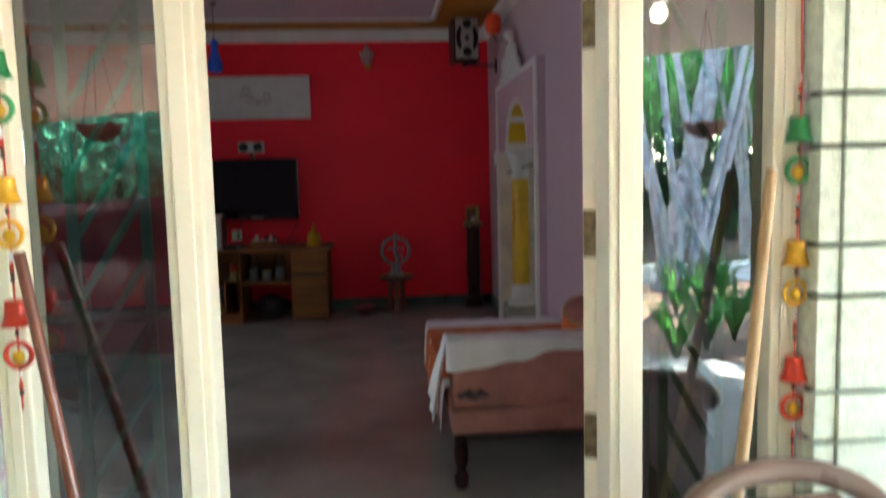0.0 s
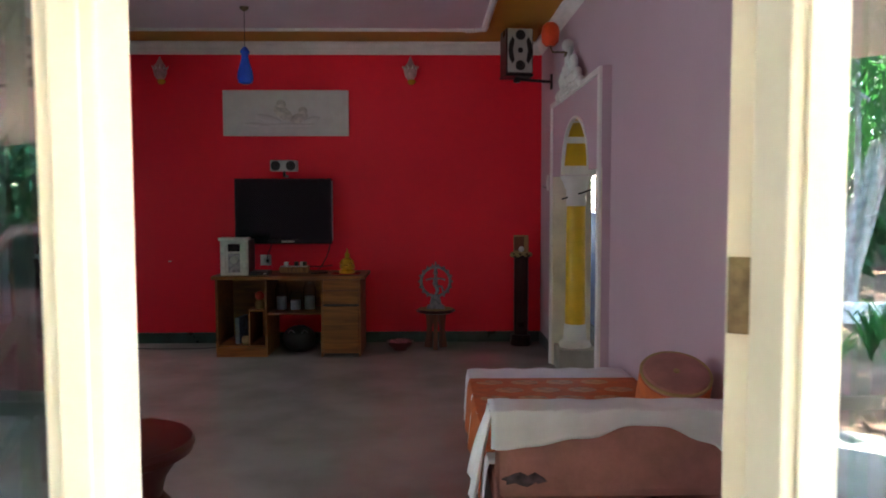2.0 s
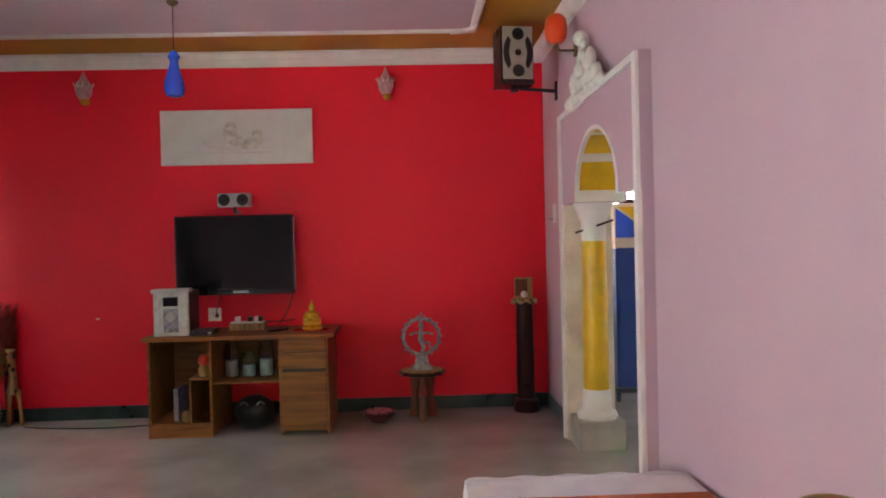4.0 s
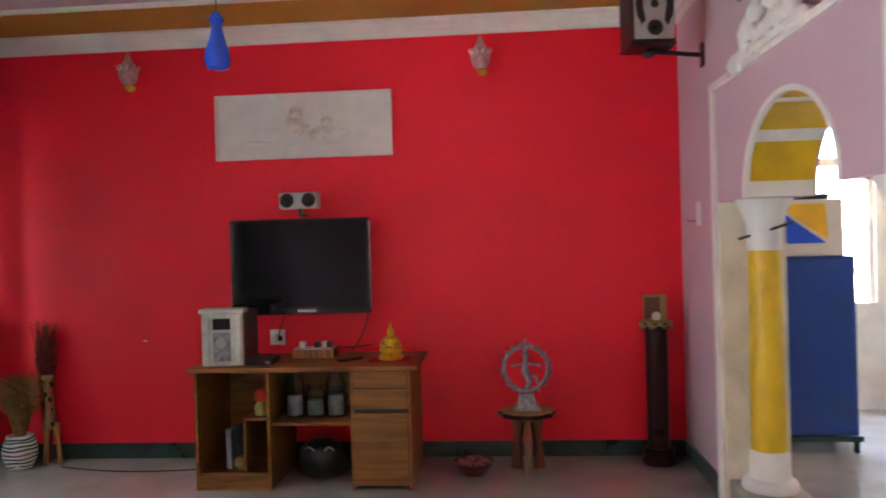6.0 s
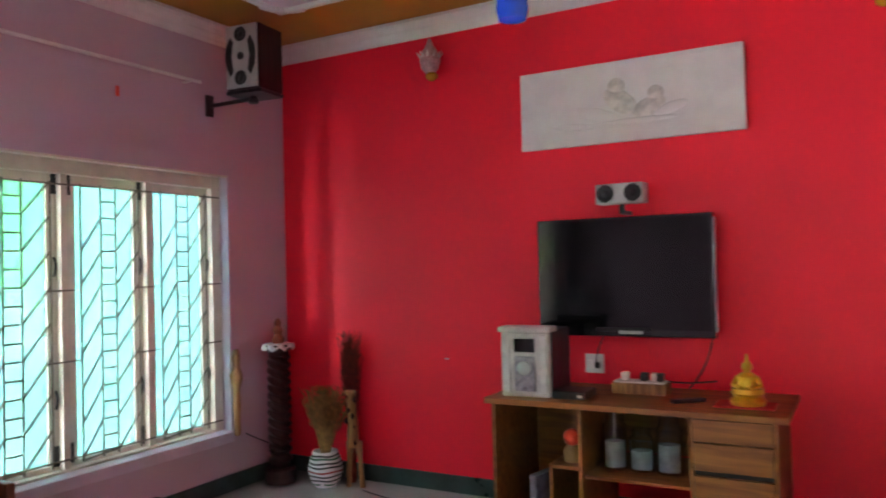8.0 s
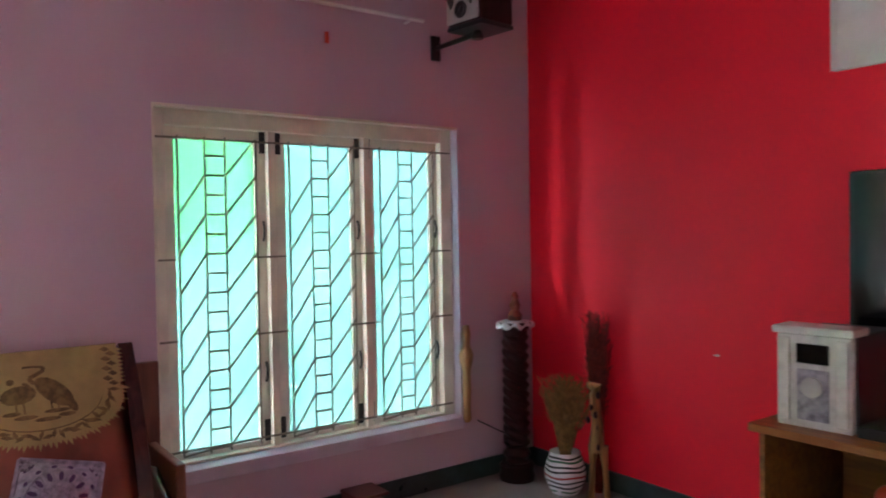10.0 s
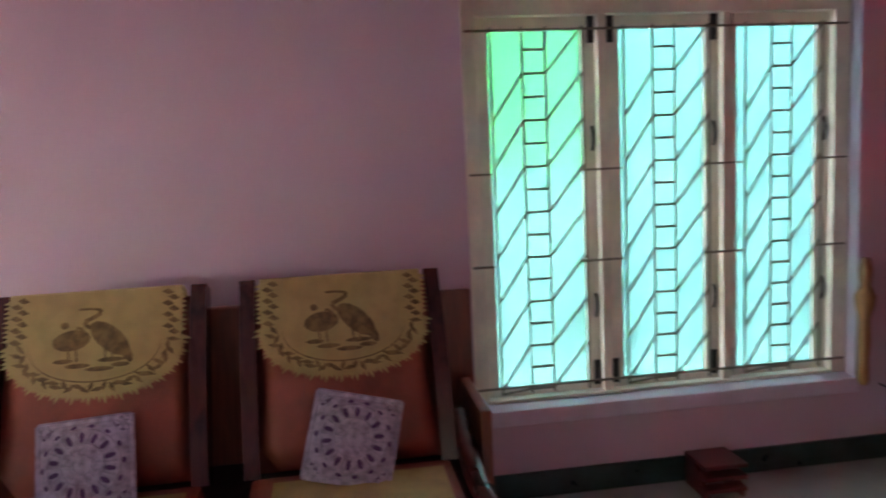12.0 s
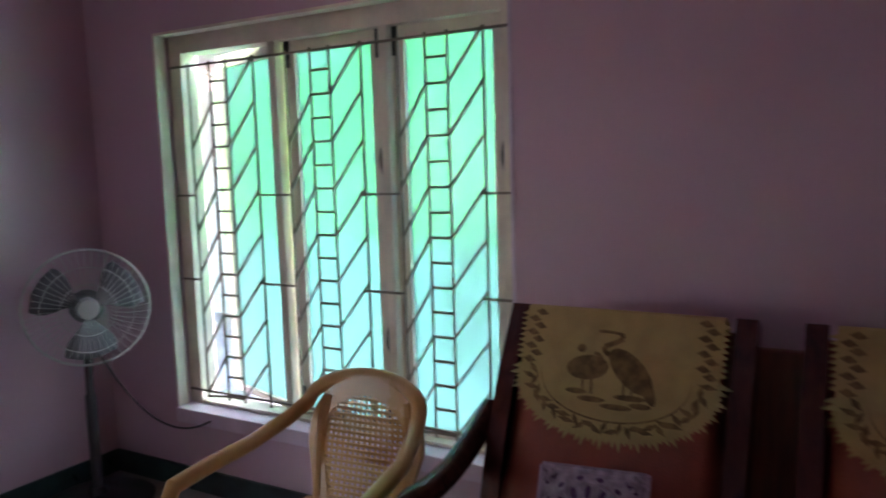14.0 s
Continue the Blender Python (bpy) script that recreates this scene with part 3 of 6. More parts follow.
# ---- entrance frame, sidelights and door ----
ent = thing("door_1", (0, 0, 0), label="cream painted entrance frame with glazed sidelights under a shallow arch", category="door", kind="structure")
def head(x, z0=2.012, z1=2.145):
    u = (x - (DX0 + DX1) / 2) / ((DX1 - DX0) / 2)
    return z0 + (z1 - z0) * (1 - u * u)
EY0, EY1 = 2.93, 3.04
nx = 24
xs = [DX0 + (DX1 - DX0) * i / nx for i in range(nx + 1)]
part("frame_head", strip([(x, head(x)) for x in xs], [(x, head(x) - 0.068) for x in xs], (EY0, EY1)), M_CREAM, ent)
for x0, x1 in ((DX0, DX0 + 0.07), (-0.190, -0.104), (0.829, 0.912), (DX1 - 0.07, DX1)):
    xm = (x0 + x1) / 2
    part("frame_post", bx(x0, x1, EY0 - 0.003, EY1 + 0.003, 0, head(xm) - 0.066, 0.006), M_CREAM, ent)
    part("bead", bx(x0 + 0.022, x1 - 0.022, EY0 - 0.010, EY0 - 0.004, 0, head(xm) - 0.072, 0.003), M_CREAM, ent)
for x0, x1 in ((-0.51, -0.190), (0.912, DX1 - 0.07)):
    gxs = [x0 + 0.001 + (x1 - x0 - 0.002) * i / 8 for i in range(9)]
    pane = part("sidelight_pane", strip([(x, head(x) - 0.07) for x in gxs], [(x, 0.12) for x in gxs], (EY0 + 0.05, EY0 + 0.056)), M_PANE, ent, "clear reflective sidelight glass")
    part("bottom_rail", bx(x0, x1, EY0 + 0.01, EY1 - 0.01, 0, 0.12, 0.004), M_CREAM, ent)
    # green iron grille behind the glass
    gy = EY1 - 0.012
    fa, fb = (0.244, 0.772) if x0 < 0 else (0.27, 0.73)
    for f in (fa, fb):
        xb = x0 + (x1 - x0) * f
        part("grille_bar", bx(xb - 0.011, xb + 0.011, gy - 0.008, gy + 0.008, 0.12, head(xb) - 0.08), M_GREENGRILLE, ent)
    for z in (0.41, 1.16, 1.91):
        part("grille_bar", bx(x0, x1, gy - 0.019, gy - 0.009, z - 0.010, z + 0.010), M_GREENGRILLE, ent)
    xa, xb = (x0 + (x1 - x0) * fa, x0 + (x1 - x0) * fb) if x0 < 0 else (x0 + (x1 - x0) * fb, x0 + (x1 - x0) * fa)
    for k in range(11):
        z = 0.13 + k * 0.15
        part("grille_bar", tube(((xa, gy - 0.012, z), (xb, gy - 0.012, z + 0.265)), 0.010, 6), M_GREENGRILLE, ent)
leaf = thing("door_leaf", (0.80, 3.03, 0))
leaf.parent = ent
leaf.matrix_basis = pose(0.840, 3.045, 0, 0, 0, 62.5)
part("panel", bx(0.0, 0.90, -0.001, 0.043, 0.01, 2.03, 0.004), M_CREAM, leaf, "cream painted door leaf standing open")
for z in (0.5, 1.52):
    part("raised_panel", bx(0.12, 0.78, -0.009, -0.002, z - 0.36, z + 0.36, 0.004), M_CREAM, leaf)
for z in (0.792, 1.318, 1.838):
    part("hinge", bx(-0.006, -0.001, 0.0, 0.04, z - 0.06, z + 0.06, 0.002), M_BRASS, leaf, "aged brass hinge")
hd = part("handle", tube(((0.84, 0.045, 1.13), (0.84, 0.065, 1.13), (0.825, 0.075, 1.13), (0.76, 0.075, 1.135)), 0.010), M_SILVER, leaf, "chrome lever handle", smooth=True)
part("lock_plate", bx(0.81, 0.87, 0.0435, 0.047, 1.0, 1.24, 0.003), M_BRASS, leaf)

# ---- outer face of the front wall: coursed blocks ----
facade = thing("wall_facade", (0, 0, 0), label="cream rough plaster blocks with dark recessed joints", category="wall", kind="structure")
part("core", bx(LW - 0.25, DX0 - 0.003, 2.885, 2.899, 0, 2.3), M_GROOVE, facade, "dark recessed joints")
part("core", bx(DX1 + 0.003, 5.2, 2.885, 2.899, 0, 2.3), M_GROOVE, facade, "dark recessed joints")
courses = []
z, k = -0.101, 0
while z < 2.6:
    h = 0.12 if k % 2 else 0.228
    courses.append((z, h))
    z, k = z + h, k + 1
for x0, x1 in ((LW - 0.25, DX0 - 0.055), (DX1 + 0.055, 5.2)):
    for z0, h in courses:
        part("stone_block", bx(x0, x1, 2.84, 2.884, max(z0 + 0.006, -0.018), z0 + h - 0.006, 0.004), M_STONE, facade)
for s, xo in ((-1, DX0), (1, DX1)):
    for z0, h in courses:
        if z0 < 2.0:
            a, b = sorted((xo, xo + s * 0.052))
            part("reveal_block", bx(a, b, 2.848, 2.928, max(z0 + 0.006, -0.018), z0 + h - 0.006, 0.004), M_STONE, facade)
hx = [DX0 - 0.05 + (DX1 - DX0 + 0.1) * i / 20 for i in range(21)]
part("lintel", strip([(x, 2.30) for x in hx], [(x, head(x) + 0.002) for x in hx], (2.835, 2.93)), M_STONE, facade, "rough plaster arched lintel")
part("upper_band", bx(LW - 0.25, 5.2, 2.80, 2.93, 2.302, 3.3), M_WHITE, facade)

# ---- porch and garden ----
M_CEMENT = mat("worn_porch_cement", (0.42, 0.41, 0.37), 0.6, var=0.15, scale=2.5, bump=0.4)
tagged(part("porch_floor", prism(((-9, 2.80), (6.5, 2.80), (6.5, 1.9), (-9, -9.5)), (-0.14, -0.02), axis="z"), M_CEMENT), "grey cement porch floor", "floor", kind="structure")
tagged(part("porch_ceiling", prism(((-9, 2.80), (6.5, 2.80), (6.5, 0.84), (-9, -11.5)), (2.52, 2.70), axis="z"), M_PORCH), "white porch ceiling slab", "ceiling", kind="structure")
tagged(part("ground", bx(-400, 400, -400, 400, -0.3, -0.15), M_SOIL), "bare reddish garden soil", "ground", kind="structure")
for x, y in ((-1.35, -1.6), (2.0, 0.2)):
    lamp = thing("porch_lamp", (x, y, 2.52), label="small round porch bulb under the ceiling", category="lamp", group="porch lamps")
    part("holder", lathe(((0.05, 0), (0.05, -0.03), (0.03, -0.06)), 14), M_WHITE, lamp)
    part("bulb", ball((0, 0, -0.1), 0.05, 12), glow("warm_bulb", (1.0, 0.75, 0.5), 3.0), lamp)
for x, y, z in ((-1.55, -0.4, 1.75), (2.45, -0.15, 1.67)):
    b = thing("hanging_bowl", (x, y, z), label="brown clay bowl hanging on cords", category="planter", group="hanging bowls")
    part("bowl", lathe(((0.03, 0), (0.10, 0.03), (0.14, 0.09), (0.15, 0.11), (0.13, 0.1), (0.09, 0.04), (0.02, 0.02)), 20), M_TERRA, b, smooth=True)
    for k in range(3):
        a = k * 2.1
        part("cord", tube(((0.13 * math.cos(a), 0.13 * math.sin(a), 0.1), (0, 0, 2.52 - z)), 0.003, 5), M_BLACK, b)


def leaf_cloud(name, centre, size, n, lf, material, parent, seed):
    """A crown of many separate pointed leaves."""
    rnd = random.Random(seed)
    bm = bmesh.new()
    for _ in range(n):
        while True:
            p = Vector((rnd.uniform(-1, 1), rnd.uniform(-1, 1), rnd.uniform(-1, 1)))
            if 0.25 < p.length < 1.0 + rnd.uniform(-0.2, 0.15):
                break
        c = Vector((p.x * size[0], p.y * size[1], p.z * size[2])) + Vector(centre)
        d = Vector((rnd.uniform(-1, 1), rnd.uniform(-1, 1), rnd.uniform(-1.2, 0.4))).normalized()
        s = d.orthogonal().normalized() * lf * 0.16
        s.rotate(Euler((rnd.uniform(0, 6), rnd.uniform(0, 6), rnd.uniform(0, 6))))
        ln = lf * rnd.uniform(0.6, 1.3)
        q = [bm.verts.new(v) for v in (c, c + d * ln * 0.45 + s, c + d * ln + Vector((0, 0, -0.1 * ln)), c + d * ln * 0.45 - s)]
        bm.faces.new(q)
    return part(name, bm, material, parent)


def palm_clump(at, seed):
    rnd = random.Random(seed)
    p = thing("palm_clump", at, label="clump of ringed grey palm stems with green fronds", category="palm")
    for k in range(9):
        a, lean = rnd.uniform(-0.5, 0.5) + (0 if k % 2 else math.pi), rnd.uniform(0.2, 1.3)
        base = Vector((0.5 * (k / 8 - 0.5) + rnd.uniform(-0.1, 0.1), rnd.uniform(-0.25, 0.25), 0))
        top = base + Vector((math.cos(a) * lean, math.sin(a) * lean * 0.5, rnd.uniform(3.6, 4.6)))
        r = 0.15 if k == 1 else rnd.uniform(0.035, 0.055)
        pts, rad = [], []
        for i in range(41):
            f = i / 40
            pts.append(base.lerp(top, f) + Vector((0.1 * math.sin(f * 2), 0, 0)))
            rad.append(r * (1.15 - 0.3 * f) * (1.05 if i % 2 else 0.97))
        part("stem", tube(pts, rad, 10), M_BARK, p, smooth=False)
        bm = bmesh.new()
        for j in range(7):
            b = j * 0.9 + k
            tip = top + Vector((math.cos(b) * 1.3, math.sin(b) * 1.3, 0.2))
            for q in range(14):
                f = (q + 1) / 15
                c = top.lerp(tip, f) + Vector((0, 0, 0.9 * math.sin(f * 2.6) * 0.8))
                for sgn in (1, -1):
                    side = Vector((-math.sin(b), math.cos(b), -0.45)) * sgn
                    along = (tip - top).normalized() * 0.12
                    e = c + side * 0.42 * (1 - 0.5 * f) + along
                    bm.faces.new([bm.verts.new(v) for v in (c, c + side * 0.15 + along * 0.6, e, c + side * 0.15 - along * 0.1)])
        part("fronds", bm, M_LEAF, p)
    return p


palm_clump((4.2, -4.8, -0.15), 3)
palm_clump((6.2, -6.5, -0.15), 4)


def tree(at, h, r, seed, n=2600, lf=0.26, material=None):
    rnd = random.Random(seed)
    t = thing("tree", at, label="leafy garden tree with a dense green crown", category="tree", group="garden trees")
    part("trunk", tube([(0.05 * math.sin(i), 0.04 * i, h * 0.6 * i / 8) for i in range(9)], [0.16 * (1 - i / 14) for i in range(9)], 10), M_BARK, t)
    for k in range(6):
        a = k * 1.05 + seed
        part("limb", tube(arc((0, 0.15, h * 0.4), (0.4 * r * math.cos(a), 0.4 * r * math.sin(a), h * 0.6), (0.8 * r * math.cos(a), 0.8 * r * math.sin(a), h * 0.75), 6), [0.08 - 0.009 * i for i in range(7)], 7), M_BARK, t)
    for k in range(6):
        a = k * 1.05 + seed
        leaf_cloud("crown", (0.6 * r * math.cos(a), 0.6 * r * math.sin(a), h * rnd.uniform(0.55, 0.85)), (r * 0.62, r * 0.62, r * 0.5), n // 6, lf, material or M_LEAF, t, seed * 10 + k)
    return t


M_LEAF3 = mat("bluish_green_leaf", (0.09, 0.26, 0.15), 0.85, spec=0.05, var=0.35, scale=3)
leafy(M_LEAF3, (0.14, 0.44, 0.26))
tree((-4.9, -12.2, -0.15), 3.6, 2.4, 11, 7000, 0.28, M_LEAF3)
tree((-8.6, -14.4, -0.15), 4.0, 2.4, 12, 6000, 0.28, M_LEAF3)
tree((0.3, -11.5, -0.15), 5.0, 2.8, 13)
tree((6.5, -10.0, -0.15), 5.5, 3.0, 14)
tree((10.0, -7.0, -0.15), 5.5, 3.0, 15)
tree((3.4, -8.6, -0.15), 4.6, 2.4, 16)
tree((7.6, -5.8, -0.15), 4.4, 2.2, 17)
tree((5.4, -10.5, -0.15), 5.0, 2.6, 18)
for k in range(16):
    pl = thing("garden_plant", (2.3 + (k % 8) * 0.42, (-3.4 if k < 8 else -1.3) - 0.35 * (k % 3), -0.15), label="low strap-leaved garden plant", category="plant", group="garden plants")
    rnd = random.Random(40 + k)
    bm = bmesh.new()
    for j in range(44):
        a, ln = rnd.uniform(0, 6.28), rnd.uniform(0.3, 0.6)
        u, sd = Vector((math.cos(a), math.sin(a), 0)), Vector((-math.sin(a), math.cos(a), 0)) * 0.02
        pts = [u * ln * f * 0.8 + Vector((0, 0, ln * math.sin(f * 2.2))) for f in (0, 0.35, 0.7, 1)]
        vs = [(bm.verts.new(p - sd * (1 - i / 3.2)), bm.verts.new(p + sd * (1 - i / 3.2))) for i, p in enumerate(pts)]
        for a0, b0 in zip(vs, vs[1:]):
            bm.faces.new((a0[0], a0[1], b0[1], b0[0]))
    part("leaves", bm, M_LEAF2 if k % 2 else M_LEAF, pl)
tagged(part("garden_wall", bx(-14, 14, -14.2, -14.0, -0.15, 1.7), M_CONC), "grey plastered garden boundary wall", "wall", kind="structure")
tagged(part("kerb", bx(2.0, 8.0, -5.75, -5.6, -0.15, 0.12, 0.02), M_YARD), "pale edging kerb of the garden bed", "kerb", kind="structure")
rnd = random.Random(77)
hedge = bmesh.new()
for _ in range(26000):
    c = Vector((rnd.uniform(-15, 16), -12.6 + rnd.uniform(-0.9, 0.9), 6.6 * rnd.random() ** 0.9 - 0.1))
    c.z += 0.5 * math.sin(c.x * 1.3)
    d = Vector((rnd.uniform(-1, 1), rnd.uniform(-0.5, 1), rnd.uniform(-1.2, 0.2))).normalized() * rnd.uniform(0.25, 0.5)
    sd = d.orthogonal().normalized()
    sd.rotate(Euler((rnd.uniform(0, 6), rnd.uniform(0, 6), 0)))
    sd *= 0.12
    hedge.faces.new([hedge.verts.new(v) for v in (c, c + d * 0.45 + sd, c + d, c + d * 0.45 - sd)])
# leaf green darkened in its colour so the far row looks shaded
M_DARKLEAF = mat("shaded_leaf", (0.03, 0.085, 0.03), 0.6, spec=0.1, var=0.35, scale=1.5)
tagged(part("tree_row", hedge, M_DARKLEAF), "dense row of green garden trees along the boundary", "foliage", kind="stuff")
# yard on the window side
tagged(part("yard_wall", bx(-7.2, -7.0, -4, 14, -0.15, 2.3), M_YARD), "whitewashed yard wall beyond the windows", "wall", kind="structure")
tagged(part("yard_floor", bx(-7.0, LW - 0.25, 2.96, 14, -0.15, -0.05), M_CONC), "pale cement yard floor", "ground", kind="structure")
for k, y in enumerate((7.0, 8.6, 10.4)):
    t = tree((-6.2, y, -0.15), 3.0, 0.9, 20 + k, 900, 0.2, M_LEAF2)
for y, h in ((8.05, 1.0), (8.75, 1.75), (5.2, 1.2)):
    sh = thing("shrub", (-4.22, y, -0.05), label="thin garden shrub close outside the frosted window", category="shrub", group="window shrubs")
    part("stem", tube(((0, 0, 0), (0.02, 0.04, h * 0.5), (0.0, 0.1, h)), (0.02, 0.015, 0.006), 7), M_BARK, sh)
    leaf_cloud("crown", (0, 0.05, h * 0.68), (0.14, 0.3, h * 0.42), 170, 0.16, M_LEAF2, sh, int(y * 10))

# added translucent lime sheets, lit from behind, to turn the panes green
net = bpy.data.materials.new("lime_tint_sheet")
net.use_nodes = True
nn = net.node_tree.nodes
nt_ = nn.new("ShaderNodeBsdfTranslucent")
nt_.inputs[0].default_value = (0.46, 0.86, 0.26, 1)
nd_ = nn.new("ShaderNodeBsdfTransparent")
nm_ = nn.new("ShaderNodeMixShader")
nm_.inputs[0].default_value = 0.3
net.node_tree.links.new(nt_.outputs[0], nm_.inputs[1])
net.node_tree.links.new(nd_.outputs[0], nm_.inputs[2])
net.node_tree.links.new(nm_.outputs[0], nn["Material Output"].inputs[0])
# invented sheets between daylight lamps and panes; brackets only hold them up
for y0, y1, z0, z1, x in ((7.05, 8.08, 1.38, 2.55, -4.2), (4.31, 5.6, 1.1, 2.5, -4.44), (3.4, 4.3, 1.1, 2.0, -4.44)):
    sn = thing("tint_sheet", (x, 0, 0), label="added lime translucent sheet that tints the window panes green", category="net", group="shade nets")
    part("net", bx(-0.002, 0.002, y0, y1, z0, z1), net, sn)
    for y in (y0 + 0.03, y1 - 0.03):
        part("bracket", tube(((0, y, z1 - 0.01), (LW - 0.24 - x, y, z1 + 0.14)), 0.008, 6), M_GRILLE, sn)

# red car parked behind the porch
car = thing("car", (-1.75, -1.45, -0.02), 8, label="dark red parked hatchback car", category="car")
prof = ((-1.8, 0.35), (-1.82, 0.62), (-1.55, 0.82), (-0.95, 0.90), (-0.45, 1.34), (0.75, 1.40), (1.45, 0.98), (1.78, 0.92), (1.82, 0.4), (1.6, 0.28), (-1.6, 0.28))
part("body", prism(prof, (-0.78, 0.78)), M_CARRED, car, "dark red car body")
M_CARGLASS = mat("dark_car_glass", (0.01, 0.012, 0.012), 0.4, var=0.1, spec=0.1)
part("side_window", prism(((-0.75, 0.93), (-0.40, 1.27), (0.70, 1.32), (1.15, 0.97)), (0.782, 0.79)), M_CARGLASS, car)
part("windscreen", prism(((-0.93, 0.93), (-0.47, 1.33), (-0.50, 1.34), (-0.97, 0.93)), (-0.68, 0.68)), M_CARGLASS, car)
for x in (-1.15, 1.15):
    for y in (-0.72, 0.72):
        wl = part("wheel", lathe(((0.2, -0.09), (0.3, -0.09), (0.3, 0.09), (0.2, 0.09)), 24), M_BLACK, car)
        wl.matrix_basis = pose(x, y, 0.30, 90)
        part("rim", lathe(((0.05, -0.1), (0.19, -0.095), (0.19, 0.095), (0.05, 0.1)), 16), M_SILVER, wl)
for y in (-0.55, 0.55):
    part("headlight", ball((-1.70, y, 0.70), 0.10, 12, sz=(0.6, 1, 0.6)), M_CARGLASS, car)

# ---- seating along the window wall ----
SOFA_TOP, SOFA_LOW = (-3.43, 1.0), (-3.16, 0.42)


def on_back(y, v, h=0.0):
    """A point on a sloping backrest: v metres below its top edge, h metres in front."""
    dx, dz = SOFA_LOW[0] - SOFA_TOP[0], SOFA_LOW[1] - SOFA_TOP[1]
    ln = math.hypot(dx, dz)
    ux, uz = dx / ln, dz / ln
    return (SOFA_TOP[0] + ux * v - uz * h, y, SOFA_TOP[1] + uz * v + ux * h)


def patch(bm, outline, h, t=0.004):
    """A flat shape of (y, v) laid on the backrest, with thickness."""
    lo = [bm.verts.new(on_back(y, v, h)) for y, v in outline]
    hi = [bm.verts.new(on_back(y, v, h + t)) for y, v in outline]
    bm.faces.new(hi)
    bm.faces.new(lo[::-1])
    for i in range(len(lo)):
        j = (i + 1) % len(lo)
        bm.faces.new((lo[i], lo[j], hi[j], hi[i]))
    return bm


sofa = thing("sofa", (0, 0, 0), label="dark carved wooden settee with rust upholstered back and seat", category="sofa")
part("back_board", bx(-3.60, -3.565, 5.66, 7.36, 0.30, 0.93, 0.008), M_BROWNWOOD, sofa, "brown flat wooden back board")
part("base", bx(-3.56, -2.80, 5.66, 7.30, 0.16, 0.32, 0.012), M_DARKWOOD, sofa)
for y in (5.72, 7.24):
    for x in (-3.48, -2.86):
        part("leg", lathe(((0.03, 0), (0.038, 0.05), (0.026, 0.1), (0.034, 0.16)), 12, (x, y, 0)), M_DARKWOOD, sofa, smooth=True)
BACKS = ((5.69, 6.39), (6.50, 7.21))
for y0, y1 in BACKS:
    b = part("backrest", bmesh.new(), M_RUST, sofa, "rust fabric backrest cushion")
    bm = bmesh.new()
    cols, rows = 10, 8
    for side, h in ((0, 0.0), (1, 0.05)):
        for r in range(rows):
            for c in range(cols):
                q = []
                for dc, dr in ((0, 0), (1, 0), (1, 1), (0, 1)):
                    u, v = (c + dc) / cols, (r + dr) / rows
                    puff = h + (0.035 * math.sin(math.pi * u) ** 0.6 * math.sin(math.pi * min(1, v + 0.02)) ** 0.5 if side else 0)
                    q.append(bm.verts.new(on_back(y0 + 0.055 + (y1 - y0 - 0.11) * u, 0.01 + 0.62 * v, puff)))
                bm.faces.new(q)
    bmesh.ops.remove_doubles(bm, verts=bm.verts, dist=0.0005)
    bmesh.ops.holes_fill(bm, edges=bm.edges)
    bm.to_mesh(b.data)
    bm.free()
    b.data.polygons.foreach_set("use_smooth", [True] * len(b.data.polygons))
    for y in (y0, y1 - 0.055):
        bm = bmesh.new()
        for k in range(9):
            v = -0.03 + 0.68 * k / 8
            bow = 0.035 * math.sin(k / 8 * math.pi)
            for h in (-0.03, 0.05 + bow):
                for yy in (y, y + 0.055):
                    bm.verts.new(on_back(yy, v, h))
        bm.verts.ensure_lookup_table()
        vs = list(bm.verts)
        for k in range(8):
            a, c = vs[k * 4:k * 4 + 4], vs[k * 4 + 4:k * 4 + 8]
            for i, j in ((0, 1), (1, 3), (3, 2), (2, 0)):
                bm.faces.new((a[i], a[j], c[j], c[i]))
        bm.faces.new((vs[0], vs[1], vs[3], vs[2]))
        bm.faces.new((vs[-4], vs[-3], vs[-1], vs[-2]))
        part("back_post", bm, M_POLISH, sofa, "polished dark curved post")
    part("seat_cushion", bx(-3.14, -2.80, y0 + 0.02, y1 - 0.02, 0.32, 0.43, 0.03), M_RUST, sofa)
for y, dz in ((5.655, 0.0), (7.245, -0.22)):
    pts = arc((-3.30, y, 0.74 + dz), (-3.02, y, 0.60 + dz), (-2.84, y, 0.64 + dz), 10) + arc((-2.84, y, 0.64 + dz), (-2.76, y, 0.64 + dz), (-2.76, y, 0.54 + dz), 5)[1:]
    part("arm", tube(pts, [0.036] * len(pts), 10), M_POLISH, sofa, "glossy dark curved arm", smooth=True)
    part("arm_post", tube(((-2.80, y, 0.58 + dz), (-2.83, y, 0.45), (-2.82, y, 0.2)), (0.024, 0.03, 0.024), 10), M_DARKWOOD, sofa, smooth=True)
part("side_slab", bx(-3.56, -3.14, 7.30, 7.34, 0.2, 0.58, 0.01), M_BROWNWOOD, sofa)

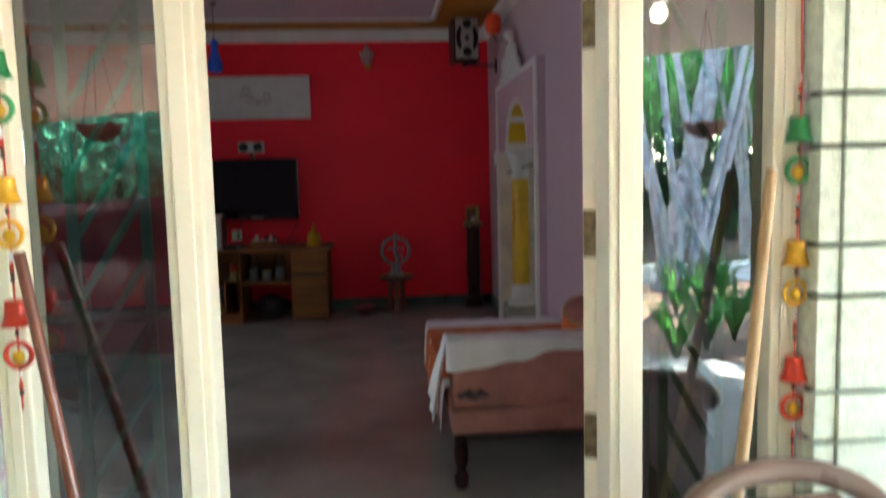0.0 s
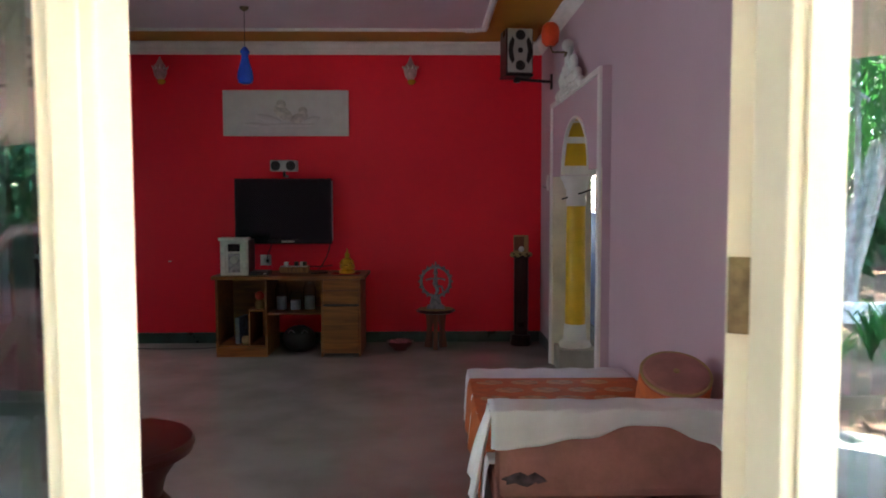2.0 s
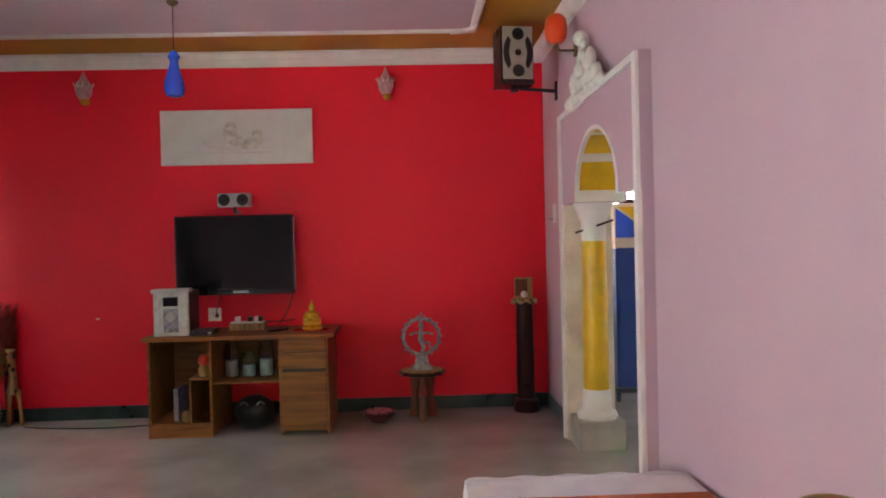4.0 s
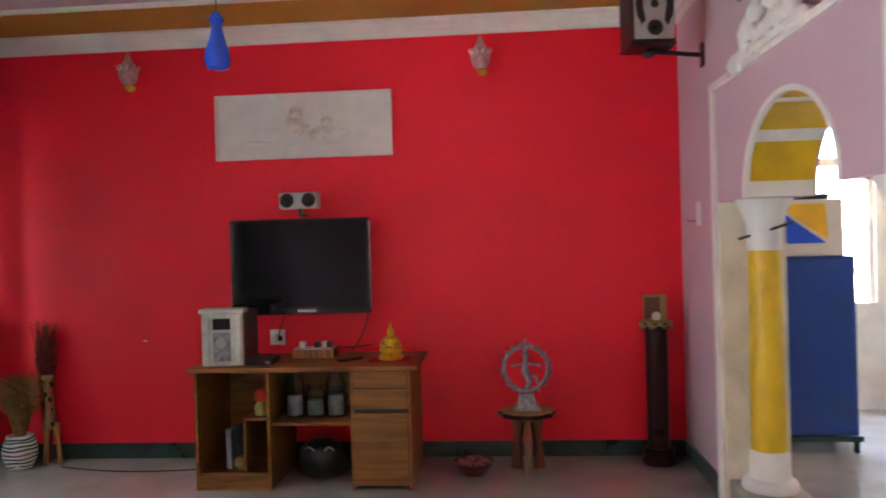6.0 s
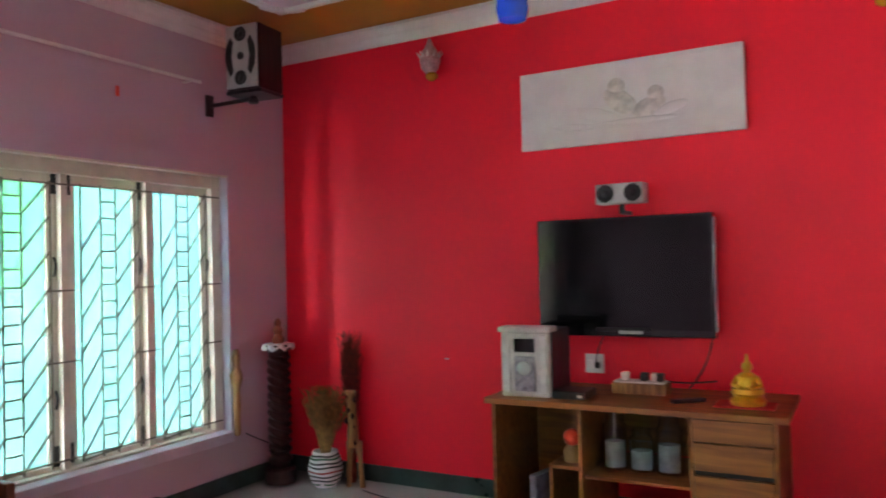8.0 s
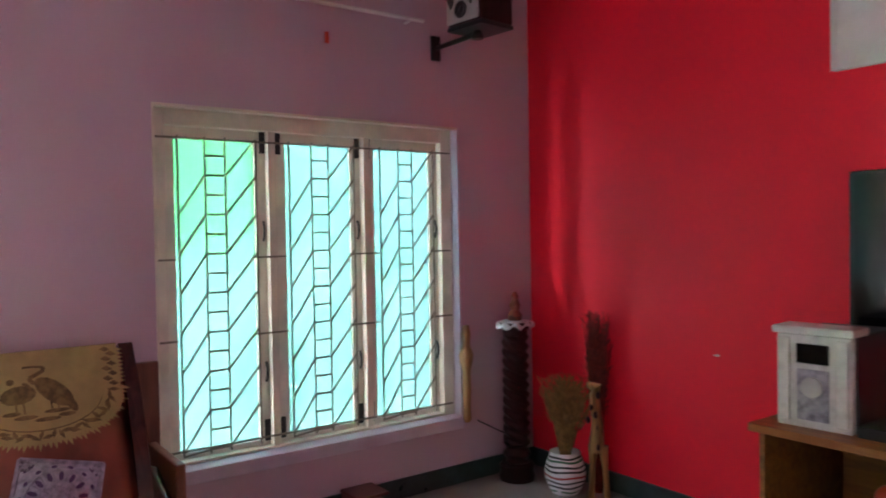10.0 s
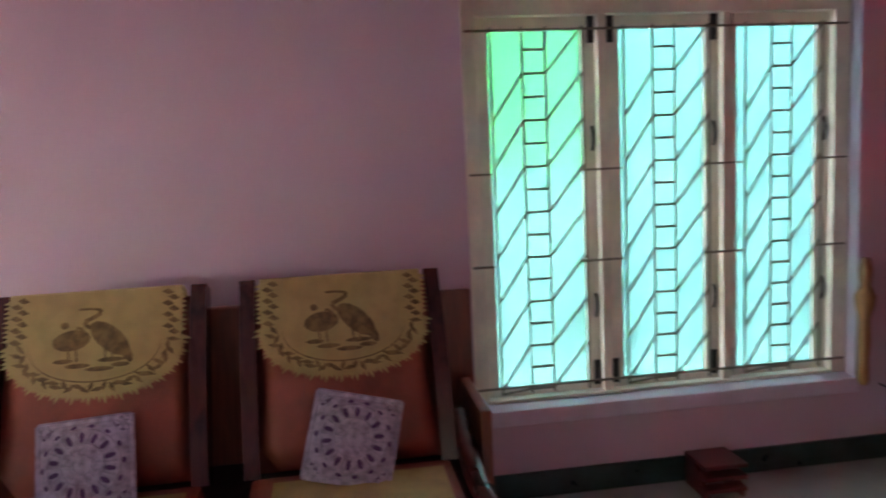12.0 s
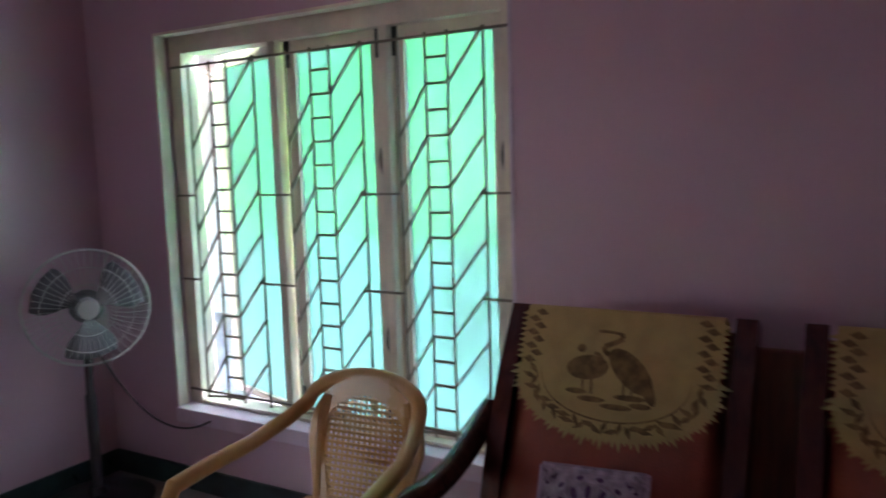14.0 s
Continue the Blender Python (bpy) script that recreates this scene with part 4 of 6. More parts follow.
for (y0, y1), tilt in zip(BACKS, (3, -14)):
    ym = (y0 + y1) / 2
    cl = thing("backrest_cloth", (0, 0, 0), label="cream fringed cloth printed with two cranes over the backrest", category="cloth", group="backrest cloths")
    w, dp = (y1 - y0) / 2 - 0.075, 0.335
    def edge(f, s=1.0):
        a = math.pi * f
        return (ym - w * s * math.cos(a), 0.14 + (dp - 0.14) * s * math.sin(a) ** 0.75) if 0 < f < 1 else (ym - w * s * math.cos(a), 0.14)
    rim = [(ym - w, -0.012)] + [edge(i / 28) for i in range(29)] + [(ym + w, -0.012)]
    part("panel", patch(bmesh.new(), rim, 0.094, 0.004), M_CLOTH, cl)
    bm = bmesh.new()
    fold = [on_back(0, v, h) for v, h in ((-0.012, 0.098), (-0.022, 0.085), (-0.026, 0.05), (-0.022, 0.01), (0.0, -0.012), (0.08, -0.018))]
    under = [on_back(0, v, h) for v, h in ((-0.008, 0.094), (-0.018, 0.083), (-0.021, 0.05), (-0.017, 0.013), (0.003, -0.008), (0.08, -0.014))]
    prism([(p[0], p[2]) for p in fold + under[::-1]], (ym - w, ym + w), bm)
    part("top_fold", bm, M_CLOTH, cl)
    bm = bmesh.new()
    for i in range(1, 54):
        y, v = edge(i / 54)
        ty, tv = y - ym, v - 0.1
        ln = math.hypot(ty, tv) or 1
        n2 = Vector((ty / ln, tv / ln))
        sd = Vector((-n2.y, n2.x)) * 0.009
        j = 0.016 + 0.008 * (i % 3)
        patch(bm, [(y + sd.x, v + sd.y), (y - sd.x, v - sd.y), (y + n2.x * j, v + n2.y * j)], 0.093, 0.003)
    for s in (-1, 1):
        for i in range(9):
            v = 0.0 + i * 0.016
            patch(bm, [(ym + s * w, v), (ym + s * w, v + 0.014), (ym + s * (w + 0.018), v + 0.01)], 0.093, 0.003)
    part("fringe", bm, M_CLOTH, cl)
    bm = bmesh.new()
    rnd = random.Random(7)
    for i in range(60):
        a, b = edge(0.02 + 0.96 * i / 60, 0.76), edge(0.02 + 0.96 * (i + 1) / 60, 0.76)
        patch(bm, [a, b, (b[0], b[1] + 0.005), (a[0], a[1] + 0.005)], 0.0985, 0.001)
    for i in range(1, 35):
        a, b = edge(i / 35, 0.96 - 0.05 * (i % 2)), edge(i / 35, 0.84 - 0.05 * (i % 2))
        c = ((a[0] + b[0]) / 2, (a[1] + b[1]) / 2)
        ang = rnd.uniform(0, 3)
        patch(bm, [(c[0] + 0.026 * math.cos(ang), c[1] + 0.02 * math.sin(ang)), (c[0] - 0.008 * math.sin(ang), c[1] + 0.008 * math.cos(ang)), (c[0] - 0.026 * math.cos(ang), c[1] - 0.02 * math.sin(ang)), (c[0] + 0.008 * math.sin(ang), c[1] - 0.008 * math.cos(ang))], 0.0985, 0.001)
    for s in (-1, 1):
        for i in range(8):
            c = (ym + s * w * (0.84 + 0.07 * (i % 2)), 0.002 + i * 0.02)
            patch(bm, [(c[0] - 0.02, c[1]), (c[0], c[1] - 0.01), (c[0] + 0.02, c[1] + 0.006), (c[0], c[1] + 0.012)], 0.0985, 0.001)
    part("border_print", bm, M_PRINT, cl)
    bm = bmesh.new()
    def blob(cy, cv, ry, rv, rot=0.0, n=14):
        patch(bm, [(cy + ry * math.cos(6.283 * i / n) * math.cos(rot) - rv * math.sin(6.283 * i / n) * math.sin(rot), cv + ry * math.cos(6.283 * i / n) * math.sin(rot) + rv * math.sin(6.283 * i / n) * math.cos(rot)) for i in range(n)], 0.0985, 0.0012)
    def stroke(pts, wd_):
        for (a0, b0), (a1, b1) in zip(pts, pts[1:]):
            ln_ = math.hypot(a1 - a0, b1 - b0)
            ny, nv = -(b1 - b0) / ln_ * wd_, (a1 - a0) / ln_ * wd_
            patch(bm, [(ym + a0 + ny, b0 + nv), (ym + a1 + ny, b1 + nv), (ym + a1 - ny, b1 - nv), (ym + a0 - ny, b0 - nv)], 0.0985, 0.0012)
    blob(ym + 0.045, 0.150, 0.080, 0.038, 0.75)
    blob(ym + 0.095, 0.195, 0.045, 0.016, 1.1)
    stroke([(0.005, 0.115), (-0.03, 0.105), (-0.035, 0.088), (-0.005, 0.075), (0.016, 0.062), (0.010, 0.050)], 0.007)
    stroke([(0.014, 0.050), (-0.02, 0.046), (-0.055, 0.046)], 0.004)
    blob(ym - 0.075, 0.150, 0.060, 0.035, -0.12)
    stroke([(-0.03, 0.135), (-0.045, 0.112), (-0.06, 0.108)], 0.005)
    blob(ym - 0.098, 0.098, 0.013, 0.012, 0)
    for y in (-0.085, -0.06, 0.03, 0.052):
        stroke([(y, 0.178), (y + 0.003, 0.222)], 0.003)
    for y, v, a in ((-0.10, 0.218, 0.03), (-0.055, 0.236, 0.04), (0.05, 0.222, 0.045), (0.015, 0.25, 0.045), (0.08, 0.24, 0.03)):
        blob(ym + y, v, a, 0.008)
    part("crane_print", bm, M_PRINT, cl, "olive brown print of two cranes")
    # crochet cushion
    cu = thing("crochet_cushion", (0, 0, 0), label="purple square cushion with lilac crochet cover", category="cushion", group="crochet cushions")
    c0 = Vector(on_back(ym + 0.005, 0.56, 0.15))
    cu.matrix_basis = Matrix.Translation(c0) @ pose(0, 0, 0, 0, 0, 90) @ pose(0, 0, 0, 65, 0, 0) @ pose(0, 0, 0, 0, 0, tilt)
    bm = bmesh.new()
    N, S = 10, 0.143
    for sgn in (1, -1):
        vs = [[bm.verts.new((-S + 2 * S * i / N, -S + 2 * S * j / N, sgn * 0.055 * (max(0, 1 - (2 * i / N - 1) ** 2) * max(0, 1 - (2 * j / N - 1) ** 2)) ** 0.45)) for j in range(N + 1)] for i in range(N + 1)]
        for i in range(N):
            for j in range(N):
                bm.faces.new((vs[i][j], vs[i + 1][j], vs[i + 1][j + 1], vs[i][j + 1]))
    bmesh.ops.remove_doubles(bm, verts=bm.verts, dist=0.0005)
    part("pillow", bm, M_LACE, cu, smooth=True)
    def lift(x, y):
        return 0.055 * (max(0, 1 - (x / S) ** 2) * max(0, 1 - (y / S) ** 2)) ** 0.45 + 0.002
    bm = bmesh.new()
    for rr, k in ((0.028, 12), (0.062, 18), (0.105, 26)):
        pts = [(rr * math.cos(6.283 * i / k), rr * math.sin(6.283 * i / k)) for i in range(k)]
        for i in range(k):
            a, b = pts[i], pts[(i + 1) % k]
            tube(((a[0], a[1], lift(*a)), (b[0], b[1], lift(*b))), 0.006, 5, bm)
    holes = bmesh.new()
    def hole(r, a, ln, wd_):
        q = []
        for t in range(8):
            u, v = ln * math.cos(t * 0.785), wd_ * math.sin(t * 0.785)
            x, y = (r + u) * math.cos(a) - v * math.sin(a), (r + u) * math.sin(a) + v * math.cos(a)
            q.append(holes.verts.new((x, y, lift(x, y) + 0.001)))
        holes.faces.new(q)
    for i in range(14):
        hole(0.083, 6.283 * (i + 0.5) / 14, 0.017, 0.008)
        hole(0.046, 6.283 * i / 14, 0.010, 0.005)
        hole(0.118, 6.283 * i / 14, 0.006, 0.010)
    for i in range(4):
        hole(0.148, math.pi / 4 + i * math.pi / 2, 0.006, 0.022)
    part("opening", holes, M_PURPLE, cu, "dark purple gaps in the lace")
    for i in range(14):
        a = 6.283 * i / 14
        p = [(r * math.cos(a), r * math.sin(a)) for r in (0.02, 0.045, 0.075, 0.10)]
        tube([(x, y, lift(x, y)) for x, y in p], (0.004, 0.005, 0.004, 0.007), 5, bm)
    for i in range(4):
        a = math.pi / 4 + i * math.pi / 2
        x, y = 0.165 * math.cos(a), 0.165 * math.sin(a)
        for k in range(6):
            b = k * 1.047
            px, py = x + 0.017 * math.cos(b), y + 0.017 * math.sin(b)
            ball((px, py, lift(px, py)), 0.008, 6, bm)
    for s0, s1, e0, e1 in ((-1, -1, 1, -1), (1, -1, 1, 1), (1, 1, -1, 1), (-1, 1, -1, -1)):
        tube([(S * 0.96 * (s0 + (e0 - s0) * k / 8), S * 0.96 * (s1 + (e1 - s1) * k / 8), 0.012) for k in range(9)], 0.009, 5, bm)
    ball((0, 0, lift(0, 0)), 0.009, 8, bm)
    part("crochet_cover", bm, M_LACE, cu, "lilac crochet lace cover", smooth=True)
    sc = thing("seat_cloth", (0, 0, 0), label="cream fringed seat cloth on the settee", category="cloth", group="seat cloths")
    part("panel", bx(-3.06, -2.82, y0 + 0.1, y1 - 0.06, 0.432, 0.437), M_CLOTH, sc)
    bm = bmesh.new()
    for k in range(26):
        y = y0 + 0.1 + (y1 - y0 - 0.17) * k / 25
        box(bm, -2.82, -2.80, y, y + 0.012, 0.430, 0.434)
    part("fringe", bm, M_CLOTH, sc)


def plastic_chair(at, rz, material, label, lattice=True):
    """A moulded armchair: the back loop runs on into the arms and the front legs."""
    c = thing("plastic_chair", at, rz, label=label, category="chair")
    seat = bmesh.new()
    box(seat, -0.21, 0.23, -0.22, 0.22, 0.395, 0.42, 0.012)
    part("seat", seat, material, c)
    left = [(0.26, -0.27, 0.40), (0.27, -0.275, 0.60), (0.245, -0.275, 0.645), (0.12, -0.27, 0.655), (-0.05, -0.255, 0.665), (-0.19, -0.225, 0.70)]
    right = [(x, -y, z) for x, y, z in left[::-1]]
    top = [(-0.27 - 0.06 * math.sin(math.pi * i / 16), -0.20 * math.cos(math.pi * i / 16), 0.735 + 0.085 * math.sin(math.pi * i / 16)) for i in range(17)]
    part("arm_loop", tube(left[1:] + top + right[:-1], 0.024, 10), material, c, smooth=True)
    for s in (-1, 1):
        part("front_leg", tube(((0.30, s * 0.285, 0), (0.265, s * 0.275, 0.35), (0.265, s * 0.275, 0.62)), (0.02, 0.024, 0.024), 10), material, c, smooth=True)
        part("back_leg", tube(((-0.34, s * 0.25, 0), (-0.24, s * 0.2, 0.41)), (0.02, 0.026), 10), material, c, smooth=True)
        part("back_post", tube(((-0.22, s * 0.15, 0.41), (-0.27, s * 0.165, 0.60), (-0.30, s * 0.14, 0.755)), 0.019, 8), material, c, smooth=True)
        part("apron", tube(((-0.22, s * 0.22, 0.39), (0.26, s * 0.26, 0.39)), 0.02, 8), material, c, smooth=True)
    if lattice:
        def loop_pt(f, k):
            a = math.pi * f
            return (-k * 0.205 * math.cos(a), 0.60 + (0.225 * k) * math.sin(a) ** 0.85)
        rim_o = [(-0.150, 0.41)] + [loop_pt(i / 24, 1.0) for i in range(25)] + [(0.150, 0.41)]
        rim_i = [(-0.105, 0.43)] + [loop_pt(i / 24, 0.73) for i in range(25)] + [(0.105, 0.43)]
        surround = strip(rim_o, rim_i, (-0.012, 0.012), "x")
        for v in surround.verts:
            v.co.x += -0.222 - 0.05 * (v.co.z - 0.42) / 0.18 if v.co.z < 0.6 else -0.272 - 0.045 * (v.co.z - 0.6) / 0.22
        part("back_surround", surround, material, c, smooth=True)
        bm = bmesh.new()
        for k in range(15):
            y = -0.14 + 0.28 * k / 14
            tube(((-0.222, y, 0.42), (-0.272, y, 0.60), (-0.305, y * 0.9, 0.78 - 2.0 * y * y)), 0.0052, 4, bm)
        for k in range(20):
            z = 0.43 + 0.34 * k / 19
            x = -0.222 - 0.05 * (z - 0.42) / 0.18 if z < 0.6 else -0.272 - 0.03 * (z - 0.6) / 0.17
            w = 0.15 if z < 0.7 else 0.15 - 0.5 * (z - 0.7)
            tube(((x, -w, z), (x, w, z)), 0.0058, 4, bm)
        part("woven_back", bm, material, c, "cane-pattern pierced back")["kind"] = "stuff"
    else:
        part("back_panel", prism(((-0.17, 0.42), (0.17, 0.42), (0.18, 0.70), (0.1, 0.79), (-0.1, 0.79), (-0.18, 0.70)), (-0.285, -0.27), axis="x"), material, c)
    return c


plastic_chair((-2.88, 5.30, 0), 4, M_PLASTICTAN, "tan plastic armchair with cane-pattern back by the window")
porch_chair = plastic_chair((1.12, 2.26, -0.02), -86, M_BROWNPLASTIC, "brown plastic armchair on the porch", False)
porch_chair.matrix_basis = pose(1.10, 2.27, -0.02, 0, 0, -86) @ Matrix.Scale(1.07, 4)

# ---- pedestal fan ----
fan = thing("pedestal_fan", (-3.36, 3.63, 0), 0, label="black pedestal fan with wire cage and pale blades", category="fan")
part("foot", lathe(((0.24, 0), (0.24, 0.015), (0.20, 0.035), (0.04, 0.05), (0.035, 0.08)), 32), M_BLACK, fan, smooth=True)
part("pole", lathe(((0.024, 0.05), (0.024, 0.5), (0.017, 0.51), (0.017, 0.82)), 14), M_BLACK, fan, smooth=True)
hd = new("fan_head")
hd.parent = fan
hd.matrix_basis = pose(0.0, 0.03, 0.90, 90, 0, -32) @ Matrix.Scale(0.93, 4)
hub = part("motor", lathe(((0.05, 0.13), (0.075, 0.10), (0.08, 0.03), (0.06, 0.0)), 20), M_BLACK, hd, smooth=True)
part("hub_cap", lathe(((0.045, -0.075), (0.05, -0.06), (0.05, 0.0)), 18), M_SILVER, hd, smooth=True)
M_BLADE = mat("smoky_fan_plastic", (0.11, 0.11, 0.12), 0.25, var=0.1, coat=0.4)
for k in range(3):
    bm = bmesh.new()
    a0 = k * 2.094 + 0.5
    g = []
    for i in range(7):
        r = 0.045 + 0.2 * i / 6
        w = 0.28 + 0.32 * math.sin(i / 6 * 2.4)
        g.append([bm.verts.new((r * math.cos(a0 + w * s), r * math.sin(a0 + w * s), -0.02 - 0.03 * s)) for s in (-1, -0.3, 0.4, 1)])
    for a, b in zip(g, g[1:]):
        for j in range(3):
            bm.faces.new((a[j], a[j + 1], b[j + 1], b[j]))
    bl = part("blade", bm, M_BLADE, hd, "pale translucent fan blade", smooth=True)
    sm = bl.modifiers.new("thick", "SOLIDIFY")
    sm.thickness = 0.003
bm = bmesh.new()
for k in range(48):
    a = k * 6.283 / 48
    for z, zr in ((-0.09, -1), (0.06, 1)):
        tube([(r * math.cos(a + 0.3 * (0.29 - r)), r * math.sin(a + 0.3 * (0.29 - r)), z * (1 - (r / 0.30) ** 4) - 0.01) for r in (0.05, 0.12, 0.19, 0.25, 0.285)], 0.0013, 4, bm)
part("cage_wires", bm, M_SILVER, hd)
part("cage_rim", ring((0, 0, -0.01), 0.275, 0.006, "z", 40, 6), M_SILVER, hd)
for r in (0.12, 0.2):
    part("cage_ring", ring((0, 0, -0.088 * (1 - (r / 0.3) ** 4) - 0.01), r, 0.002, "z", 32, 5), M_SILVER, hd)
tagged(part("fan_cable", tube(arc((-3.36, 3.70, 0.72), (-3.52, 3.85, 0.22), (-3.63, 4.08, 0.36), 14), 0.005), M_BLACK), "black fan cable looping to the sill", "cable")
tagged(part("wall_cable", tube(arc((-3.40, 3.62, 0.7), (-3.38, 3.58, 0.4), (-3.39, 3.56, 0.12), 8), 0.004), M_BLACK), "thin cable hanging behind the fan", "cable")

# ---- the day bed ----
bed = thing("day_bed", (0, 0, 0), label="low day bed with pink-brown upholstered end", category="bed")
BX0, BX1, BY0, BY1 = 0.575, 1.48, 4.52, 6.28
part("frame", bx(BX0 + 0.02, BX1 - 0.02, BY0 + 0.08, BY1 - 0.03, 0.24, 0.31, 0.01), M_DARKWOOD, bed)
for x in (BX0 + 0.05, BX1 - 0.06):
    for y in (BY0 + 0.09, BY1 - 0.08):
        part("leg", lathe(((0.024, 0), (0.034, 0.02), (0.036, 0.06), (0.02, 0.09), (0.034, 0.13), (0.036, 0.18), (0.03, 0.24)), 14, (x, y, 0)), M_DARKWOOD, bed, "dark turned leg", smooth=True)
part("mattress", bx(BX0, BX1, BY0 + 0.15, BY1, 0.31, 0.465, 0.04), M_VELVET, bed)
part("head_pad", bx(BX0 + 0.005, BX1 - 0.005, BY0, BY0 + 0.14, 0.40, 0.715, 0.035), M_VELVET, bed, "padded pink-brown end with a grey stain")
part("end_rail", bx(BX0 + 0.005, BX1 - 0.005, BY0 + 0.01, BY0 + 0.13, 0.28, 0.398, 0.02), M_VELVET, bed)
bm = bmesh.new()
st = [(BX0 + 0.1 + 0.075 * math.cos(6.283 * i / 18) * (1 + 0.25 * math.sin(i * 3.1)), 0.475 + 0.022 * math.sin(6.283 * i / 18) * (1 + 0.4 * math.cos(i * 2.3))) for i in range(18)]
part("stain", prism(st, (BY0 - 0.0025, BY0 + 0.002), bm), mat("grey_stain", (0.11, 0.075, 0.085), 0.9, var=0.3, scale=25), bed, "grey stain")
sheet = thing("bed_sheet", (0, 0, 0), label="white cotton sheet spread on the day bed", category="sheet")
def cloth_grid(name, f, nu, nv, material, parent, label=""):
    bm = bmesh.new()
    vs = [[bm.verts.new(f(i / nu, j / nv)) for j in range(nv + 1)] for i in range(nu + 1)]
    for i in range(nu):
        for j in range(nv):
            bm.faces.new((vs[i][j], vs[i + 1][j], vs[i + 1][j + 1], vs[i][j + 1]))
    o = part(name, bm, material, parent, label, smooth=True)
    sm = o.modifiers.new("thick", "SOLIDIFY")
    sm.thickness, sm.offset = 0.004, 1
    return o
def spread(u, v, y0, y1, lift_):
    """Runs from the wall edge over the top and down the room side."""
    y = y0 + (y1 - y0) * v
    run_ = u * 1.14
    w = 0.006 * math.sin(v * 21 + u * 9) + 0.004 * math.sin(v * 47)
    if run_ < 0.93:
        return (BX1 - 0.005 - run_, y, 0.472 + lift_ + 0.3 * w * (run_ > 0.8))
    d = run_ - 0.93
    return (BX0 - 0.012 - lift_ - w - 0.1 * d, y, 0.468 + lift_ - d)
cloth_grid("top", lambda u, v: spread(u, v, BY0 + 0.16, BY1 - 0.005, 0.0), 30, 30, M_SHEET, sheet)
cloth_grid("end_drop", lambda u, v: (BX0 + (BX1 - BX0 - 0.01) * u, BY1 + 0.014 + 0.05 * v, 0.474 - 0.16 * v + 0.004 * math.sin(u * 30)), 24, 6, M_SHEET, sheet)
M_RUN = mat("orange_brocade", (0.58, 0.13, 0.025), 0.7, var=0.1, scale=20, bump=0.4, fine=180)
M_RUN2 = mat("pale_gold_brocade", (0.56, 0.26, 0.11), 0.6, var=0.2, scale=40, bump=0.4)
runner = thing("bed_runner", (0, 0, 0), label="orange brocade runner with gold diamonds across the bed", category="cloth")
cloth_grid("runner", lambda u, v: spread(u, v, 4.80, 6.02, 0.006), 30, 16, M_RUN, runner)
first = None
for r in range(7):
    for c in range(5):
        cx, cy = BX0 + 0.09 + c * 0.19 + (r % 2) * 0.09, 4.93 + r * 0.165
        if cx > BX1 - 0.06 or cy > 5.98:
            continue
        if first is None:
            first = part("diamond", prism([(0.075 * math.cos(a), 0.055 * math.sin(a)) for a in (0, 0.6, 1.57, 2.54, 3.14, 3.74, 4.71, 5.68)], (0.4822, 0.4836), axis="z"), M_RUN2, runner, "pale gold woven diamond")
            first.matrix_basis = pose(cx, cy, 0)
        else:
            share("diamond", first, runner, pose(cx, cy, 0))
throw = thing("white_throw", (0, 0, 0), label="white cloth draped over the padded bed end", category="cloth")
def drape(u, v):
    """Over the padded end: hangs a little at the front in waves, and to the floor side at the corner."""
    x = BX0 - 0.02 + 0.885 * u
    wave = 0.012 * math.sin(u * 17) + 0.008 * math.sin(u * 31 + 1)
    front = 0.13 - 0.075 * math.exp(-((u - 0.6) / 0.25) ** 2) + wave * 0.6 + 0.11 * math.exp(-((u - 1) / 0.07) ** 2)
    s = v * (0.20 + front)
    if s < 0.05:
        return (x, BY0 + 0.165 - s * 0.5, 0.67 + 0.055 * s / 0.05)
    if s < 0.20:
        return (x, BY0 + 0.14 - (s - 0.05) * 1.03, 0.725 + 0.003 * math.sin(u * 25))
    return (x, BY0 - 0.014 - 0.006 * math.sin(u * 22), 0.725 - (s - 0.20))
cloth_grid("throw_top", drape, 40, 20, M_SHEET, throw)
cloth_grid("corner_drop", lambda u, v: (BX0 - 0.018 - 0.07 * v - 0.01 * math.sin(u * 12 + v * 3), BY0 - 0.01 + 0.16 * u, 0.722 - (0.36 - 0.1 * u) * v), 10, 12, M_SHEET, throw)
bol = thing("bolster", (1.31, 4.868, 0.679), 0, label="round pink-brown bolster with pleated buttoned end and cream piping", category="cushion")
bm = lathe(((0.02, -0.17), (0.10, -0.175), (0.148, -0.165), (0.162, -0.15), (0.168, -0.06), (0.17, 0.06), (0.162, 0.15), (0.148, 0.165), (0.08, 0.172), (0.02, 0.165)), 48)
for v in bm.verts:
    a, r = math.atan2(v.co.y, v.co.x), math.hypot(v.co.x, v.co.y)
    if abs(v.co.z) > 0.16 and 0.05 < r < 0.15:
        v.co.z += 0.004 * math.sin(a * 24)
b = part("body", bm, M_VELVET, bol, smooth=True)
b.matrix_basis = pose(0, 0, 0, 90)
b = part("piping", ring((0, 0, 0.152), 0.164, 0.008, "z", 40, 6), M_CLOTH, bol, "cream piping", smooth=True)
b.matrix_basis = pose(0, 0, 0, 90)
b = part("button", ball((0, 0, 0.17), 0.016, 10, sz=(1, 1, 0.5)), M_CLOTH, bol, "pale fabric button", smooth=True)
b.matrix_basis = pose(0, 0, 0, 90)
b = part("sleeve", lathe(((0.171, -0.13), (0.174, 0.0), (0.171, 0.135), (0.165, 0.135), (0.165, -0.13)), 40), M_RUN, bol, "orange brocade sleeve", smooth=True)
b.matrix_basis = pose(0, 0, 0, 90)

bol.matrix_basis = pose(1.315, 4.868, 0.672, -64, 0, -4) @ Matrix.Scale(0.82, 4)

